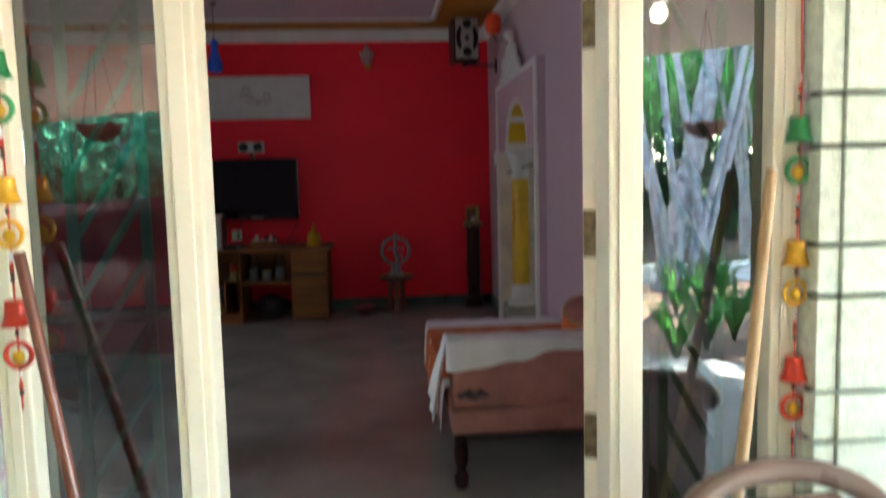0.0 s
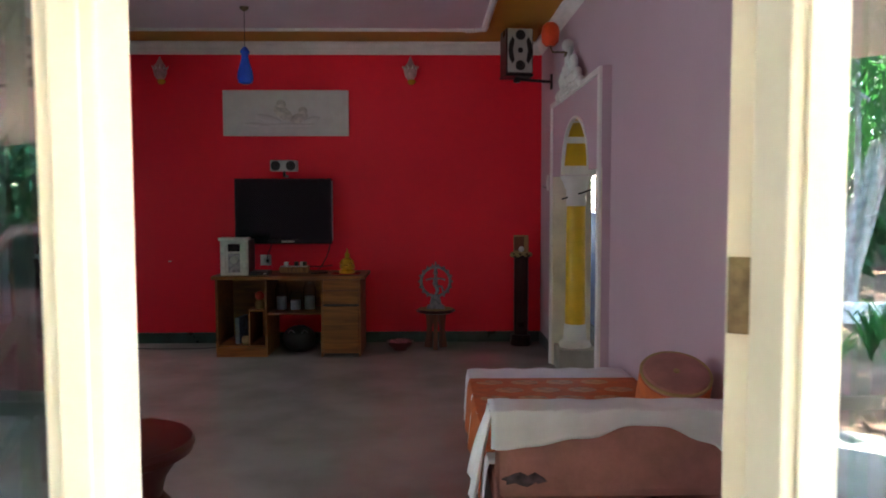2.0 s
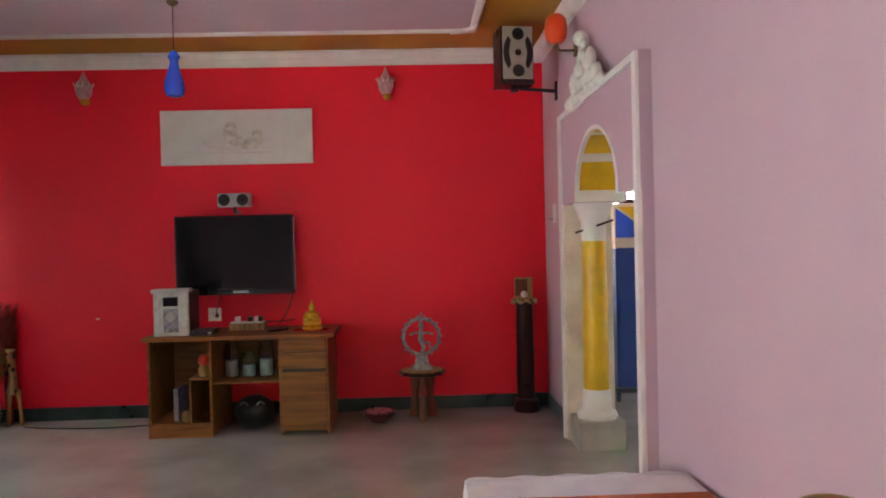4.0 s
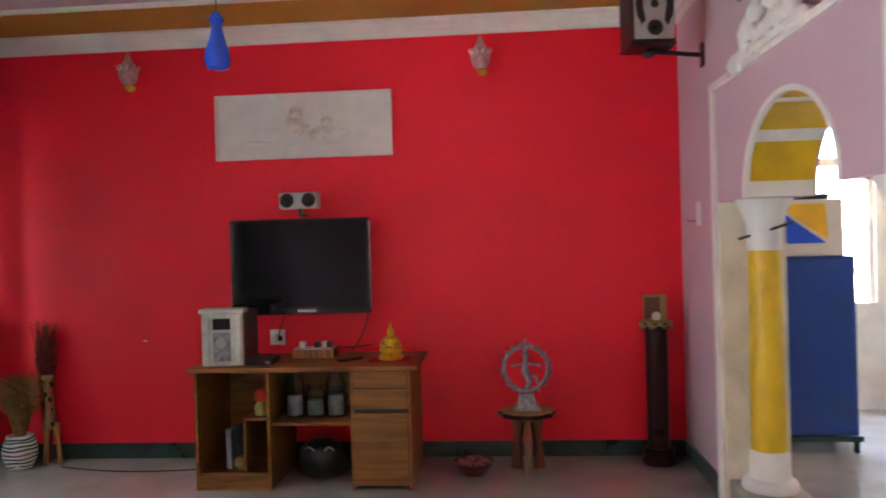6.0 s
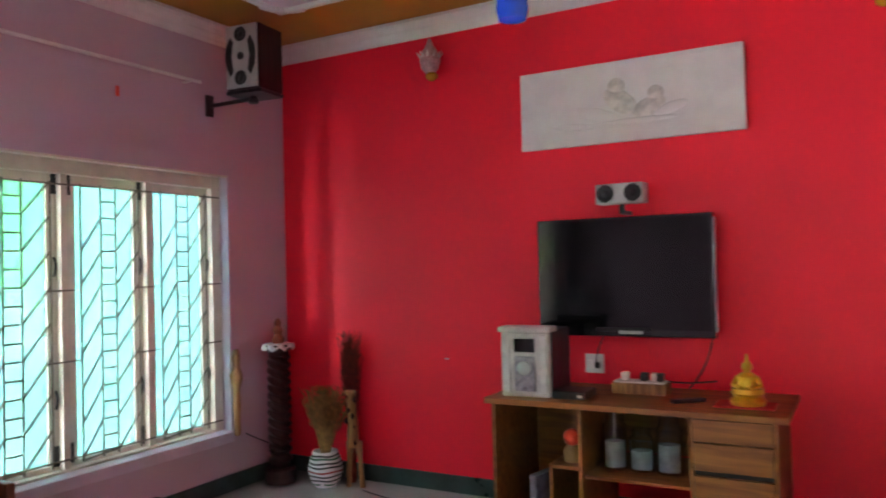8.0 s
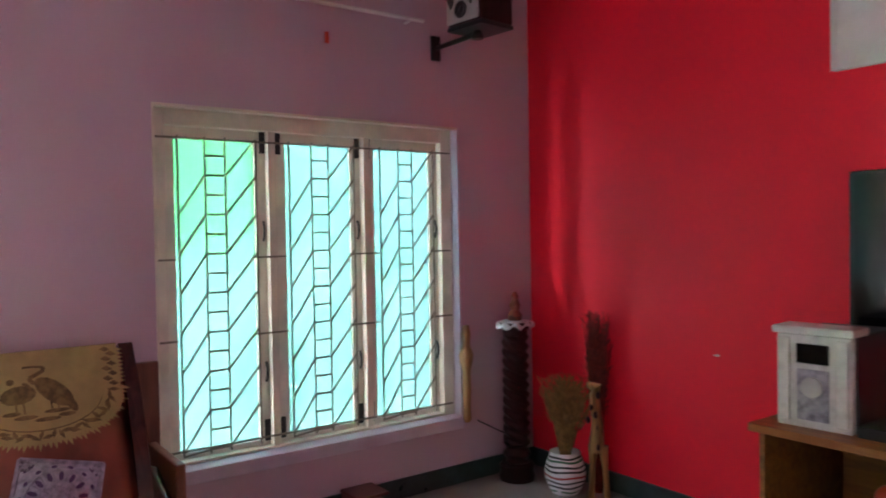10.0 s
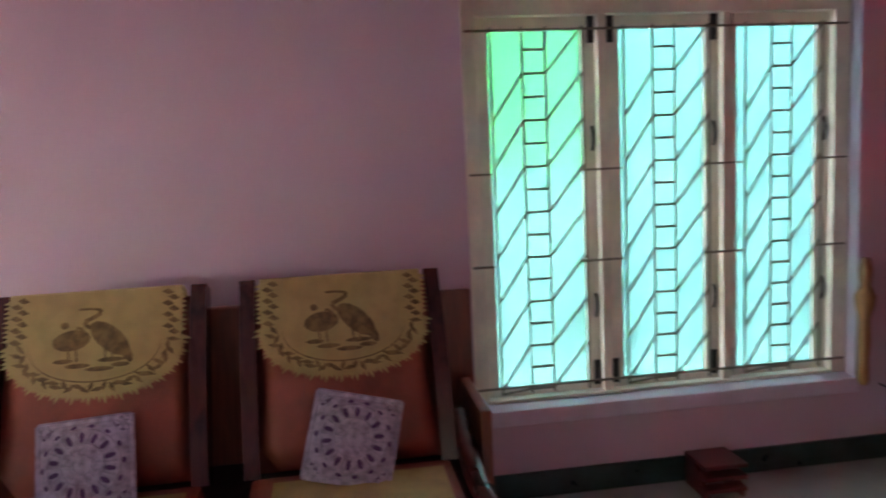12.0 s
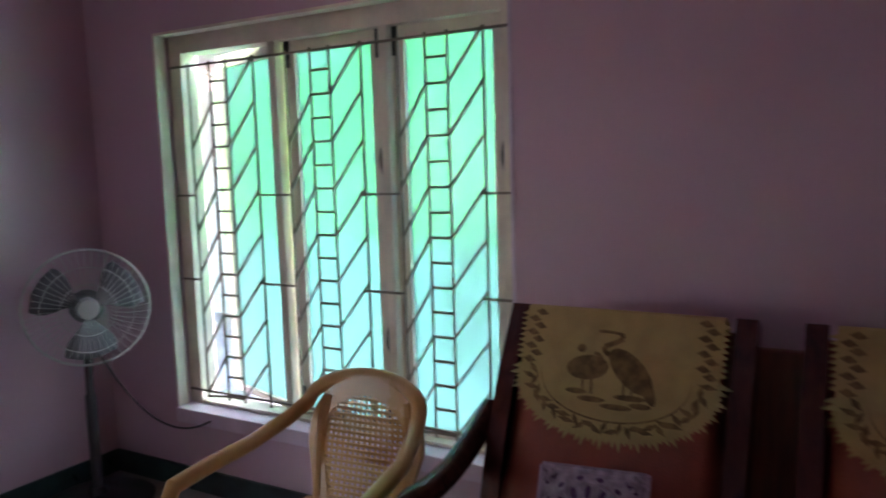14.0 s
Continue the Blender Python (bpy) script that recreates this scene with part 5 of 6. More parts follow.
# ---- round stool by the entrance ----
stl = thing("drum_stool", (-1.02, 5.08, 0), label="maroon lacquered round waisted stool", category="stool")
part("top", lathe(((0.28, 0.37), (0.33, 0.39), (0.34, 0.42), (0.33, 0.445), (0.29, 0.45)), 36), M_MAROON, stl, smooth=True)
part("waist", lathe(((0.30, 0.03), (0.26, 0.12), (0.2, 0.2), (0.22, 0.28), (0.28, 0.368)), 36), M_MAROON, stl, smooth=True)
part("foot", lathe(((0.32, 0.0), (0.33, 0.015), (0.31, 0.029)), 36), M_MAROON, stl, smooth=True)

# ---- red wall: screen, speakers, panel, lamps ----
M_GLOSSBLACK = mat("gloss_black_plastic", (0.008, 0.008, 0.009), 0.18, var=0.1, bump=0.0)
tv = thing("television", (-1.128, 9.52, 1.37), label="wall-mounted black flat television with silver edge", category="television")
part("body", bx(-0.488, 0.488, 0.0, 0.05, -0.335, 0.325, 0.006), M_GLOSSBLACK, tv)
part("screen", bx(-0.468, 0.468, -0.003, 0.0005, -0.295, 0.31), M_SCREEN, tv, "glossy dark screen")
# thin silver bezel; its grey also paints in reflections along the right edge
part("side_trim", bx(0.4885, 0.4935, -0.002, 0.05, -0.3, 0.3, 0.001), M_PEWTER, tv)
part("chin", bx(-0.15, 0.15, -0.006, -0.001, -0.305, -0.285, 0.002), M_BLACK, tv)
part("logo", bx(-0.02, 0.11, -0.008, -0.0065, -0.318, -0.300), M_SILVER, tv, "small silver mark")
part("bracket", bx(-0.15, 0.15, 0.051, 0.16, -0.12, 0.12), M_BLACK, tv)
cs = thing("centre_speaker", (-1.11, 9.50, 1.82), label="small silver twin-cone speaker above the television", category="speaker")
part("cabinet", bx(-0.132, 0.132, -0.04, 0.07, -0.055, 0.055, 0.008), M_SILVER, cs)
for x in (-0.075, 0.075):
    o = part("cone", lathe(((0.046, 0), (0.048, 0.006), (0.042, 0.01), (0.02, 0.002), (0.012, 0.008), (0.004, 0.01)), 24), M_BLACK, cs, smooth=True)
    o.matrix_basis = pose(x, -0.041, 0, 90)
part("stem", bx(-0.012, 0.012, 0.0, 0.03, -0.11, -0.056), M_BLACK, cs)
part("stem", bx(-0.012, 0.012, 0.031, 0.18, -0.11, -0.09), M_BLACK, cs)


def wall_speaker(at, rz, arm_to, label):
    """A tall speaker: silver front, dark flanks, two cones, on a wall arm."""
    sp = thing("wall_speaker", at, rz, label=label, category="speaker", group="corner speakers")
    part("cabinet", bx(-0.125, 0.125, 0.0, 0.24, -0.2, 0.2, 0.01), M_DARKWOOD, sp, "dark wooden cabinet")
    part("front", bx(-0.115, 0.115, -0.018, -0.001, -0.195, 0.195, 0.008), M_SILVER, sp, "silver front")
    for z in (-0.135, 0.135):
        o = part("cone", lathe(((0.042, 0), (0.045, 0.008), (0.04, 0.012), (0.018, 0.004), (0.012, 0.01), (0.003, 0.012)), 22), M_BLACK, sp, smooth=True)
        o.matrix_basis = pose(0, -0.018, z, 90)
    o = part("tweeter", lathe(((0.022, 0), (0.024, 0.006), (0.008, 0.008)), 16), M_BLACK, sp)
    o.matrix_basis = pose(0, -0.018, 0, 90)
    for s in (-1, 1):
        part("flank", prism([(s * 0.055, -0.09), (s * 0.075, -0.12), (s * 0.105, -0.06), (s * 0.112, 0), (s * 0.105, 0.06), (s * 0.075, 0.12), (s * 0.055, 0.09), (s * 0.07, 0)], (-0.026, -0.019)), M_BLACK, sp, "black curved grille")
    part("shelf", bx(-0.13, 0.13, 0.0, 0.24, -0.225, -0.203, 0.004), M_BLACK, sp)
    inv = sp.matrix_basis.inverted()
    end = inv @ Vector(arm_to)
    part("arm", tube(((0, 0.1, -0.24), (end.x * 0.97, end.y, -0.24)), 0.014, 8), M_BLACK, sp)
    part("pivot", lathe(((0.03, -0.27), (0.035, -0.25), (0.02, -0.226)), 12, (0, 0.1, 0)), M_BLACK, sp)
    pl = part("wall_plate", bx(-0.008, 0.008, -0.03, 0.03, -0.07, 0.07, 0.003), M_BLACK, sp)
    pl.matrix_basis = Matrix.Translation(Vector((end.x, end.y, -0.24))) @ pose(0, 0, 0, 0, 0, -rz)
    return sp


wall_speaker((1.165, 8.78, 2.82), 8, (XR - 0.01, 9.02, 2.6), "silver-fronted speaker on a black arm in the corner")
wall_speaker((-3.255, 8.86, 2.77), 6, (LW + 0.01, 8.96, 2.5), "silver-fronted speaker on a black arm beside the window")
rel = thing("relief_panel", (-1.11, RY, 2.36), label="white plaster relief panel of reclining figures", category="panel")
part("slab", bx(-0.635, 0.635, -0.035, -0.002, -0.23, 0.23, 0.006), M_PLASTER, rel)
part("rim", strip([(-0.635, -0.23), (0.635, -0.23), (0.635, 0.23), (-0.635, 0.23)], [(-0.615, -0.21), (0.615, -0.21), (0.615, 0.21), (-0.615, 0.21)], (-0.042, -0.036), closed=True), M_PLASTER, rel)
# darker copy of the plaster: shading painted onto the larger figures
M_RELIEF = mat("shaded_plaster", (0.66, 0.62, 0.57), 0.8, var=0.2, scale=12, bump=0.3)
for x, z, a, b, r in ((-0.05, 0.085, 0.05, 0.05, 0), (-0.03, 0.0, 0.11, 0.06, 35), (0.17, 0.02, 0.045, 0.045, 0), (0.13, -0.05, 0.1, 0.05, -20), (-0.17, -0.06, 0.14, 0.035, 15), (0.25, -0.07, 0.1, 0.03, -15), (-0.3, -0.12, 0.14, 0.02, 5), (0.05, -0.12, 0.25, 0.018, 0)):
    o = part("figure", ball((0, 0, 0), 1, 16, sz=(a, 0.006, b)), M_RELIEF if b > 0.04 else M_PLASTER, rel, smooth=True)
    o.matrix_basis = pose(x, -0.036, z, 0, r, 0)
for x in (0.158, -2.355):
    lp = thing("shell_sconce", (x, RY, 2.67), label="pink glass shell wall lamp with amber base", category="lamp", group="shell sconces")
    part("mount", bx(-0.02, 0.02, -0.05, -0.001, 0.07, 0.12, 0.004), M_BRASS, lp)
    o = part("shade", lathe(((0.03, 0.02), (0.055, 0.05), (0.068, 0.10), (0.055, 0.15), (0.03, 0.19), (0.012, 0.23), (0.006, 0.25)), 14, (0, -0.075, 0)), mat("pink_glass", (0.52, 0.30, 0.30), 0.3, var=0.15, scale=30, coat=0.1), lp, smooth=False)
    for k in range(10):
        a = k * 0.628
        part("spike", tube(((0.06 * math.cos(a), -0.075 + 0.06 * math.sin(a), 0.12), (0.085 * math.cos(a), -0.075 + 0.085 * math.sin(a), 0.155)), (0.008, 0.002), 6), M_RELIEF, lp)
    part("amber_base", lathe(((0.012, -0.03), (0.035, -0.015), (0.042, 0.005), (0.03, 0.02)), 16, (0.01, -0.075, 0)), mat("amber_glass", (0.62, 0.33, 0.03), 0.12, coat=0.6), lp, smooth=True)
bv = thing("hanging_blue_lamp", (-1.178, 8.24, 2.435), label="cobalt blue glass bottle lamp hanging on a wire", category="lamp")
part("bottle", lathe(((0.03, 0), (0.058, 0.01), (0.068, 0.05), (0.062, 0.10), (0.04, 0.17), (0.028, 0.22), (0.03, 0.245), (0.042, 0.26), (0.036, 0.275), (0.012, 0.305)), 24), M_BLUEGLASS, bv, smooth=True)
part("wire", tube(((0, 0, 0.3), (0, 0, 0.63)), 0.003, 5), M_BLACK, bv)
part("ceiling_cup", lathe(((0.04, 0.627), (0.035, 0.61), (0.01, 0.595)), 14), M_BRASS, bv)
rl = thing("red_wall_lamp", (1.36, 8.28, 2.86), label="orange-red glass wall lamp above the arch", category="lamp")
part("shade", lathe(((0.04, -0.10), (0.07, -0.07), (0.078, 0.0), (0.07, 0.06), (0.04, 0.09)), 18), M_ORANGE, rl, smooth=True)
part("arm", tube(((0, 0, -0.1), (0.02, 0, -0.15), (0.13, 0, -0.15)), 0.008, 7), M_BRASS, rl)
part("rose", bx(0.12, 0.14, -0.03, 0.03, -0.19, -0.11, 0.004), M_BRASS, rl)
ch = thing("ceiling_lamp", (-0.72, 6.4, CZ - 0.012), label="yellow and clear glass petal lamp on the ceiling", category="lamp")
part("rose", lathe(((0.10, 0), (0.10, -0.02), (0.06, -0.03)), 20), M_BRASS, ch)
M_PETAL = mat("yellow_petal_glass", (0.62, 0.45, 0.05), 0.12, coat=0.6)
for k in range(10):
    a = k * 0.628
    o = part("petal", ball((0, 0, 0), 1, 10, sz=(0.11, 0.05, 0.018)), M_PETAL if k % 2 else M_SILVER, ch, smooth=True)
    o.matrix_basis = pose(0.15 * math.cos(a), 0.15 * math.sin(a), -0.05, 0, 18, math.degrees(a))
cf = thing("ceiling_hook", (-1.15, 7.2, CZ - 0.012), label="small dark ceiling hook plate", category="hook")
part("plate", lathe(((0.06, 0), (0.055, -0.02), (0.02, -0.03)), 14), M_BLACK, cf)
rail = thing("curtain_rod", (LW, 0, 2.66), label="thin white rod above the window", category="rod")
part("rod", tube(((0.05, 7.1, 0), (0.05, 8.85, 0)), 0.011, 8), M_WHITE, rail)
for y in (7.3, 8.75):
    part("bracket", bx(0.001, 0.06, y, y + 0.012, -0.02, -0.009), M_WHITE, rail)
hk = thing("wall_mark", (LW, 8.27, 2.5), label="small red decoration stuck on the wall", category="decoration")
part("mark", bx(0.001, 0.008, -0.012, 0.012, -0.03, 0.03, 0.003), M_REDBELL, hk)
nick = thing("plaster_nick", (-2.33, RY, 0.85), label="small pale nick in the red paint", category="mark")
part("chip", prism(((-0.02, 0), (0.0, 0.007), (0.02, 0.003), (0.008, -0.006)), (-0.002, -0.0005)), M_WHITE, nick)

# ---- desk and the things on it ----
DY0, DY1 = 8.95, 9.55
desk = thing("desk", (0, 0, 0), label="honey brown laminate computer desk with drawers and open shelves", category="desk")
part("top", bx(-1.70, -0.26, DY0 - 0.02, DY1, 0.735, 0.765, 0.004), M_DESK, desk)
for x in (-1.665, -1.205, -0.68, -0.325):
    part("side_panel", bx(x, x + 0.018, DY0, DY1 - 0.01, 0.0, 0.734), M_DESK, desk)
part("back_panel", bx(-1.645, -1.206, DY1 - 0.03, DY1 - 0.012, 0.09, 0.734), M_DESK, desk)
part("plinth", bx(-1.646, -1.206, DY0 + 0.004, DY0 + 0.02, 0.0, 0.088), M_DESK, desk)
part("shelf", bx(-1.646, -1.206, DY0 + 0.02, DY1 - 0.031, 0.09, 0.106), M_DESK, desk)
part("divider", bx(-1.365, -1.35, DY0 + 0.02, DY1 - 0.04, 0.107, 0.43), M_DESK, desk)
part("shelf", bx(-1.365, -1.206, DY0 + 0.02, DY1 - 0.04, 0.431, 0.446), M_DESK, desk)
part("shelf", bx(-1.186, -0.681, DY0 + 0.03, DY1 - 0.04, 0.395, 0.41), M_DESK, desk)
part("back_panel", bx(-1.186, -0.681, DY1 - 0.03, DY1 - 0.015, 0.411, 0.734), M_DESK, desk)
part("drawer_box", bx(-0.661, -0.326, DY0 + 0.03, DY1 - 0.02, 0.03, 0.73), M_BROWNWOOD, desk)
for z0, z1 in ((0.63, 0.73), (0.50, 0.625), (0.03, 0.475)):
    part("drawer_front", bx(-0.66, -0.327, DY0 - 0.004, DY0 + 0.018, z0, z1, 0.003), M_DESK, desk)
# black strip set behind the finger gap as its shade
part("pull_gap_shade", bx(-0.66, -0.327, DY0 + 0.02, DY0 + 0.029, 0.476, 0.50), M_BLACK, desk)
M_PALE = mat("pale_grey_plastic", (0.66, 0.68, 0.64), 0.4, 0.1, var=0.1, scale=20)
ster = thing("stereo", (-1.50, 9.02, 0.765), 4, label="silver and black mini stereo on the desk", category="stereo")
part("body", bx(-0.125, 0.135, 0.03, 0.36, 0, 0.335, 0.008), M_BLACK, ster)
part("fascia", bx(-0.13, 0.13, -0.005, 0.029, 0, 0.33, 0.01), M_PALE, ster)
part("crown", bx(-0.145, 0.140, -0.015, 0.12, 0.331, 0.36, 0.01), M_PALE, ster, "pale moulded top")
for x in (-0.1, 0.1):
    part("pillar", bx(x - 0.022, x + 0.022, -0.018, -0.006, 0.02, 0.32, 0.008), M_PALE, ster)
part("display", bx(-0.055, 0.055, -0.012, -0.006, 0.23, 0.3, 0.003), M_SCREEN, ster)
part("deck", bx(-0.055, 0.055, -0.011, -0.006, 0.03, 0.21, 0.003), M_PEWTER, ster)
o = part("knob", lathe(((0.036, 0), (0.036, 0.012), (0.028, 0.018)), 20), M_SILVER, ster, smooth=True)
o.matrix_basis = pose(0, -0.012, 0.15, 90)
st2 = thing("set_top_box", (-1.27, 9.10, 0.765), label="flat black set-top box", category="electronics")
part("case", bx(-0.085, 0.085, -0.08, 0.1, 0.0, 0.04, 0.006), M_BLACK, st2)
part("button", bx(0.045, 0.07, -0.084, -0.081, 0.012, 0.025), M_SILVER, st2)
sk = thing("socket_plate", (-1.343, RY, 0.862), label="white double wall socket with plugs", category="socket")
part("plate", bx(-0.055, 0.055, -0.012, -0.001, -0.055, 0.055, 0.004), M_WHITE, sk)
part("plug", bx(-0.035, -0.005, -0.045, -0.013, -0.02, 0.02, 0.004), M_WHITE, sk)
part("plug", bx(0.01, 0.035, -0.04, -0.013, -0.025, 0.01, 0.004), M_BLACK, sk)
wb = thing("extension_board", (-0.99, 9.34, 0.765), label="wooden extension board with plugs on the desk", category="extension board")
part("base", bx(-0.14, 0.14, -0.06, 0.06, 0, 0.055, 0.004), M_TEAK, wb)
part("socket_strip", bx(-0.13, 0.13, -0.05, 0.05, 0.0555, 0.064, 0.003), M_WHITE, wb)
for x, m in ((-0.08, M_WHITE), (0.02, M_BLACK), (0.075, M_WHITE), (0.1, M_BLACK)):
    part("plug", bx(x - 0.02, x + 0.018, -0.025, 0.025, 0.0645, 0.105, 0.006), m, wb)
rm = thing("remote_control", (-0.72, 9.16, 0.765), 40, label="slim black remote control on the desk", category="remote")
part("shell", bx(-0.085, 0.085, -0.022, 0.022, 0, 0.02, 0.005), M_BLACK, rm)
mtc = thing("red_mat", (-0.45, 9.16, 0.765), label="small red cloth under the gold figure", category="mat")
part("cloth", bx(-0.14, 0.12, -0.09, 0.09, 0, 0.008, 0.003), mat("red_cloth", (0.35, 0.015, 0.015), 0.9, bump=0.4), mtc)
bm = lathe(((0.075, 0), (0.08, 0.02), (0.06, 0.04), (0.075, 0.055), (0.07, 0.075), (0.045, 0.085), (0.042, 0.11), (0.045, 0.13), (0.03, 0.145), (0.014, 0.15), (0.024, 0.165), (0.022, 0.185), (0.01, 0.2), (0.004, 0.235)), 20, (-0.45, 9.16, 0.773))
for s in (-1, 1):
    tube(((-0.45 + s * 0.042, 9.16, 0.90), (-0.45 + s * 0.06, 9.14, 0.865), (-0.45 + s * 0.02, 9.10, 0.855)), 0.011, 7, bm)
tagged(part("seated_figurine", bm, M_GOLD, smooth=True), "small gold seated figurine on the desk", "figurine")
# added opaque core that imitates the pale bluish look of lit glass
M_JARTONE = mat("pale_blue_jar_tone", (0.36, 0.40, 0.48), 0.4, var=0.15, scale=20)
for x, h, m in ((-1.09, 0.27, M_CLEAR), (-0.955, 0.2, M_CLEAR), (-0.82, 0.28, M_CLEAR)):
    j = thing("glass_jar", (x, 9.18, 0.411), label="clear glass jar on the desk shelf", category="jar", group="glass jars")
    part("jar", lathe(((0.055, 0), (0.06, 0.01), (0.06, h * 0.78), (0.045, h * 0.86), (0.045, h), (0.04, h), (0.04, h * 0.86), (0.055, h * 0.78), (0.055, 0.012), (0.02, 0.01)), 18), m, j, smooth=True)
    part("tone_core", lathe(((0.05, 0.014), (0.05, h * 0.5)), 14), M_JARTONE, j)
hp = thing("tool_bag", (-0.93, 9.22, 0.0), label="dark bag with pale straps under the desk", category="bag")
part("sack", ball((0, 0, 0.13), 0.13, 16, sz=(1.25, 0.9, 1.0)), M_BLACK, hp, smooth=True)
for x in (-0.06, 0.07):
    part("strap", tube(arc((x - 0.03, -0.1, 0.2), (x, -0.13, 0.25), (x + 0.03, -0.1, 0.2), 6), 0.007, 6), M_PEWTER, hp)
fl = thing("magazine", (-1.47, 9.15, 0.106), -12, label="blue-grey magazines leaning in the desk", category="magazine")
part("cover", bx(-0.02, 0.02, -0.1, 0.14, 0, 0.25, 0.003), mat("grey_blue_paper", (0.18, 0.22, 0.34), 0.5, var=0.3, scale=25), fl)
part("page_edge", bx(-0.018, 0.018, -0.104, -0.1005, 0.005, 0.245), mat("grey_page_edge", (0.30, 0.30, 0.36), 0.7), fl)
dl = thing("cloth_doll", (-1.28, 9.08, 0.446), label="small red and cream ornament in the desk", category="ornament")
part("base", lathe(((0.04, 0), (0.045, 0.05), (0.02, 0.09)), 14), M_CLOTH, dl, smooth=True)
part("tuft", ball((0, 0, 0.12), 0.045, 12), M_REDBELL, dl, smooth=True)
pj = thing("clay_pot", (-1.41, 9.05, 0.106), label="small cream clay pot", category="pot")
part("pot", lathe(((0.025, 0), (0.045, 0.03), (0.04, 0.06), (0.025, 0.08)), 14), M_CLOTH, pj, smooth=True)
for p0, p1, p2 in (((-0.66, 9.55, 1.35), (-0.62, 9.6, 0.95), (-0.78, 9.5, 0.775)), ((-1.25, 9.6, 1.06), (-1.31, 9.6, 0.93), (-1.32, 9.62, 0.865)), ((-0.64, 9.5, 0.82), (-0.8, 9.45, 0.80), (-0.9, 9.37, 0.83)), ((-2.85, 9.45, 0.006), (-2.3, 9.25, 0.006), (-1.75, 9.4, 0.006)), ((-3.62, 9.2, 0.36), (-3.6, 9.35, 0.27), (-3.5, 9.5, 0.2))):
    tagged(part("cable", tube(arc(p0, p1, p2, 14), 0.0045, 6), M_BLACK), "thin black trailing cable", "cable", "cables")

# ---- along the red wall ----
stool = thing("side_stool", (0.405, 9.36, 0), label="dark carved stool with scalloped top", category="stool")
part("top", lathe([(0.14, 0.35), (0.19, 0.365), (0.195, 0.38), (0.18, 0.392)], 10), M_DARKWOOD, stool)
for k in range(3):
    a = k * 2.094 + 0.5
    part("leg", prism([(0.02, 0.35), (0.11, 0.35), (0.09, 0.2), (0.12, 0.0), (0.05, 0.0), (0.055, 0.18)], (-0.022, 0.022)), M_BROWNWOOD, stool, "reddish dark leg").matrix_basis = pose(0, 0, 0, 0, 0, math.degrees(a))
doily = thing("doily", (0.405, 9.36, 0.392), label="pale scalloped doily on the stool", category="doily")
part("lace", prism([(0.17 * (1 + 0.06 * math.cos(12 * a)) * math.cos(a), 0.17 * (1 + 0.06 * math.cos(12 * a)) * math.sin(a)) for a in [6.283 * i / 72 for i in range(72)]], (0, 0.004), axis="z"), M_CLOTH, doily)
bm = bmesh.new()
prism([(-0.09, 0), (0.09, 0), (0.08, 0.03), (0.06, 0.035), (0.045, 0.11), (-0.045, 0.11), (-0.06, 0.035), (-0.08, 0.03)], (-0.05, 0.05), bm)
ring((0, 0, 0.27), 0.145, 0.014, "y", 32, 8, bm)
for k in range(18):
    a = k * 0.349
    ball((0.165 * math.cos(a), 0, 0.27 + 0.165 * math.sin(a)), 0.011, 6, bm)
tube(((-0.01, 0, 0.11), (0.02, 0, 0.18), (-0.005, 0, 0.25), (0.0, 0, 0.33)), (0.014, 0.018, 0.025, 0.014), 8, bm)
tube(((0.01, 0, 0.22), (0.06, 0, 0.22), (0.075, 0, 0.17)), 0.01, 7, bm)
for s in (-1, 1):
    tube(((0, 0, 0.295), (s * 0.05, 0, 0.30), (s * 0.095, 0, 0.285)), 0.009, 6, bm)
ball((0, 0, 0.355), 0.024, 10, bm)
tube(((0, 0, 0.37), (0, 0, 0.43), (0, 0, 0.47)), (0.016, 0.012, 0.003), 8, bm)
o = tagged(part("ring_statue", bm, M_PEWTER, smooth=True), "grey metal ring-framed statue on the stool", "statue")
o.matrix_basis = pose(0.405, 9.36, 0.396)
bw = thing("floor_bowl", (0.05, 9.28, 0), label="dark bowl of pink petals on the floor", category="bowl")
part("bowl", lathe(((0.07, 0), (0.075, 0.015), (0.12, 0.05), (0.135, 0.085), (0.12, 0.08), (0.08, 0.035), (0.02, 0.03)), 24), M_MAROON, bw, smooth=True)
M_PETALS = mat("pink_petals", (0.55, 0.16, 0.20), 0.8, var=0.3, scale=60)
bm = bmesh.new()
rnd = random.Random(3)
for k in range(40):
    a, r = rnd.uniform(0, 6.28), 0.1 * math.sqrt(rnd.random())
    ball((r * math.cos(a), r * math.sin(a), 0.075 + rnd.uniform(0, 0.015)), 0.018, 6, bm, (1, 1, 0.5))
tagged(part("petals", bm, M_PETALS, bw, smooth=True), kind="stuff")


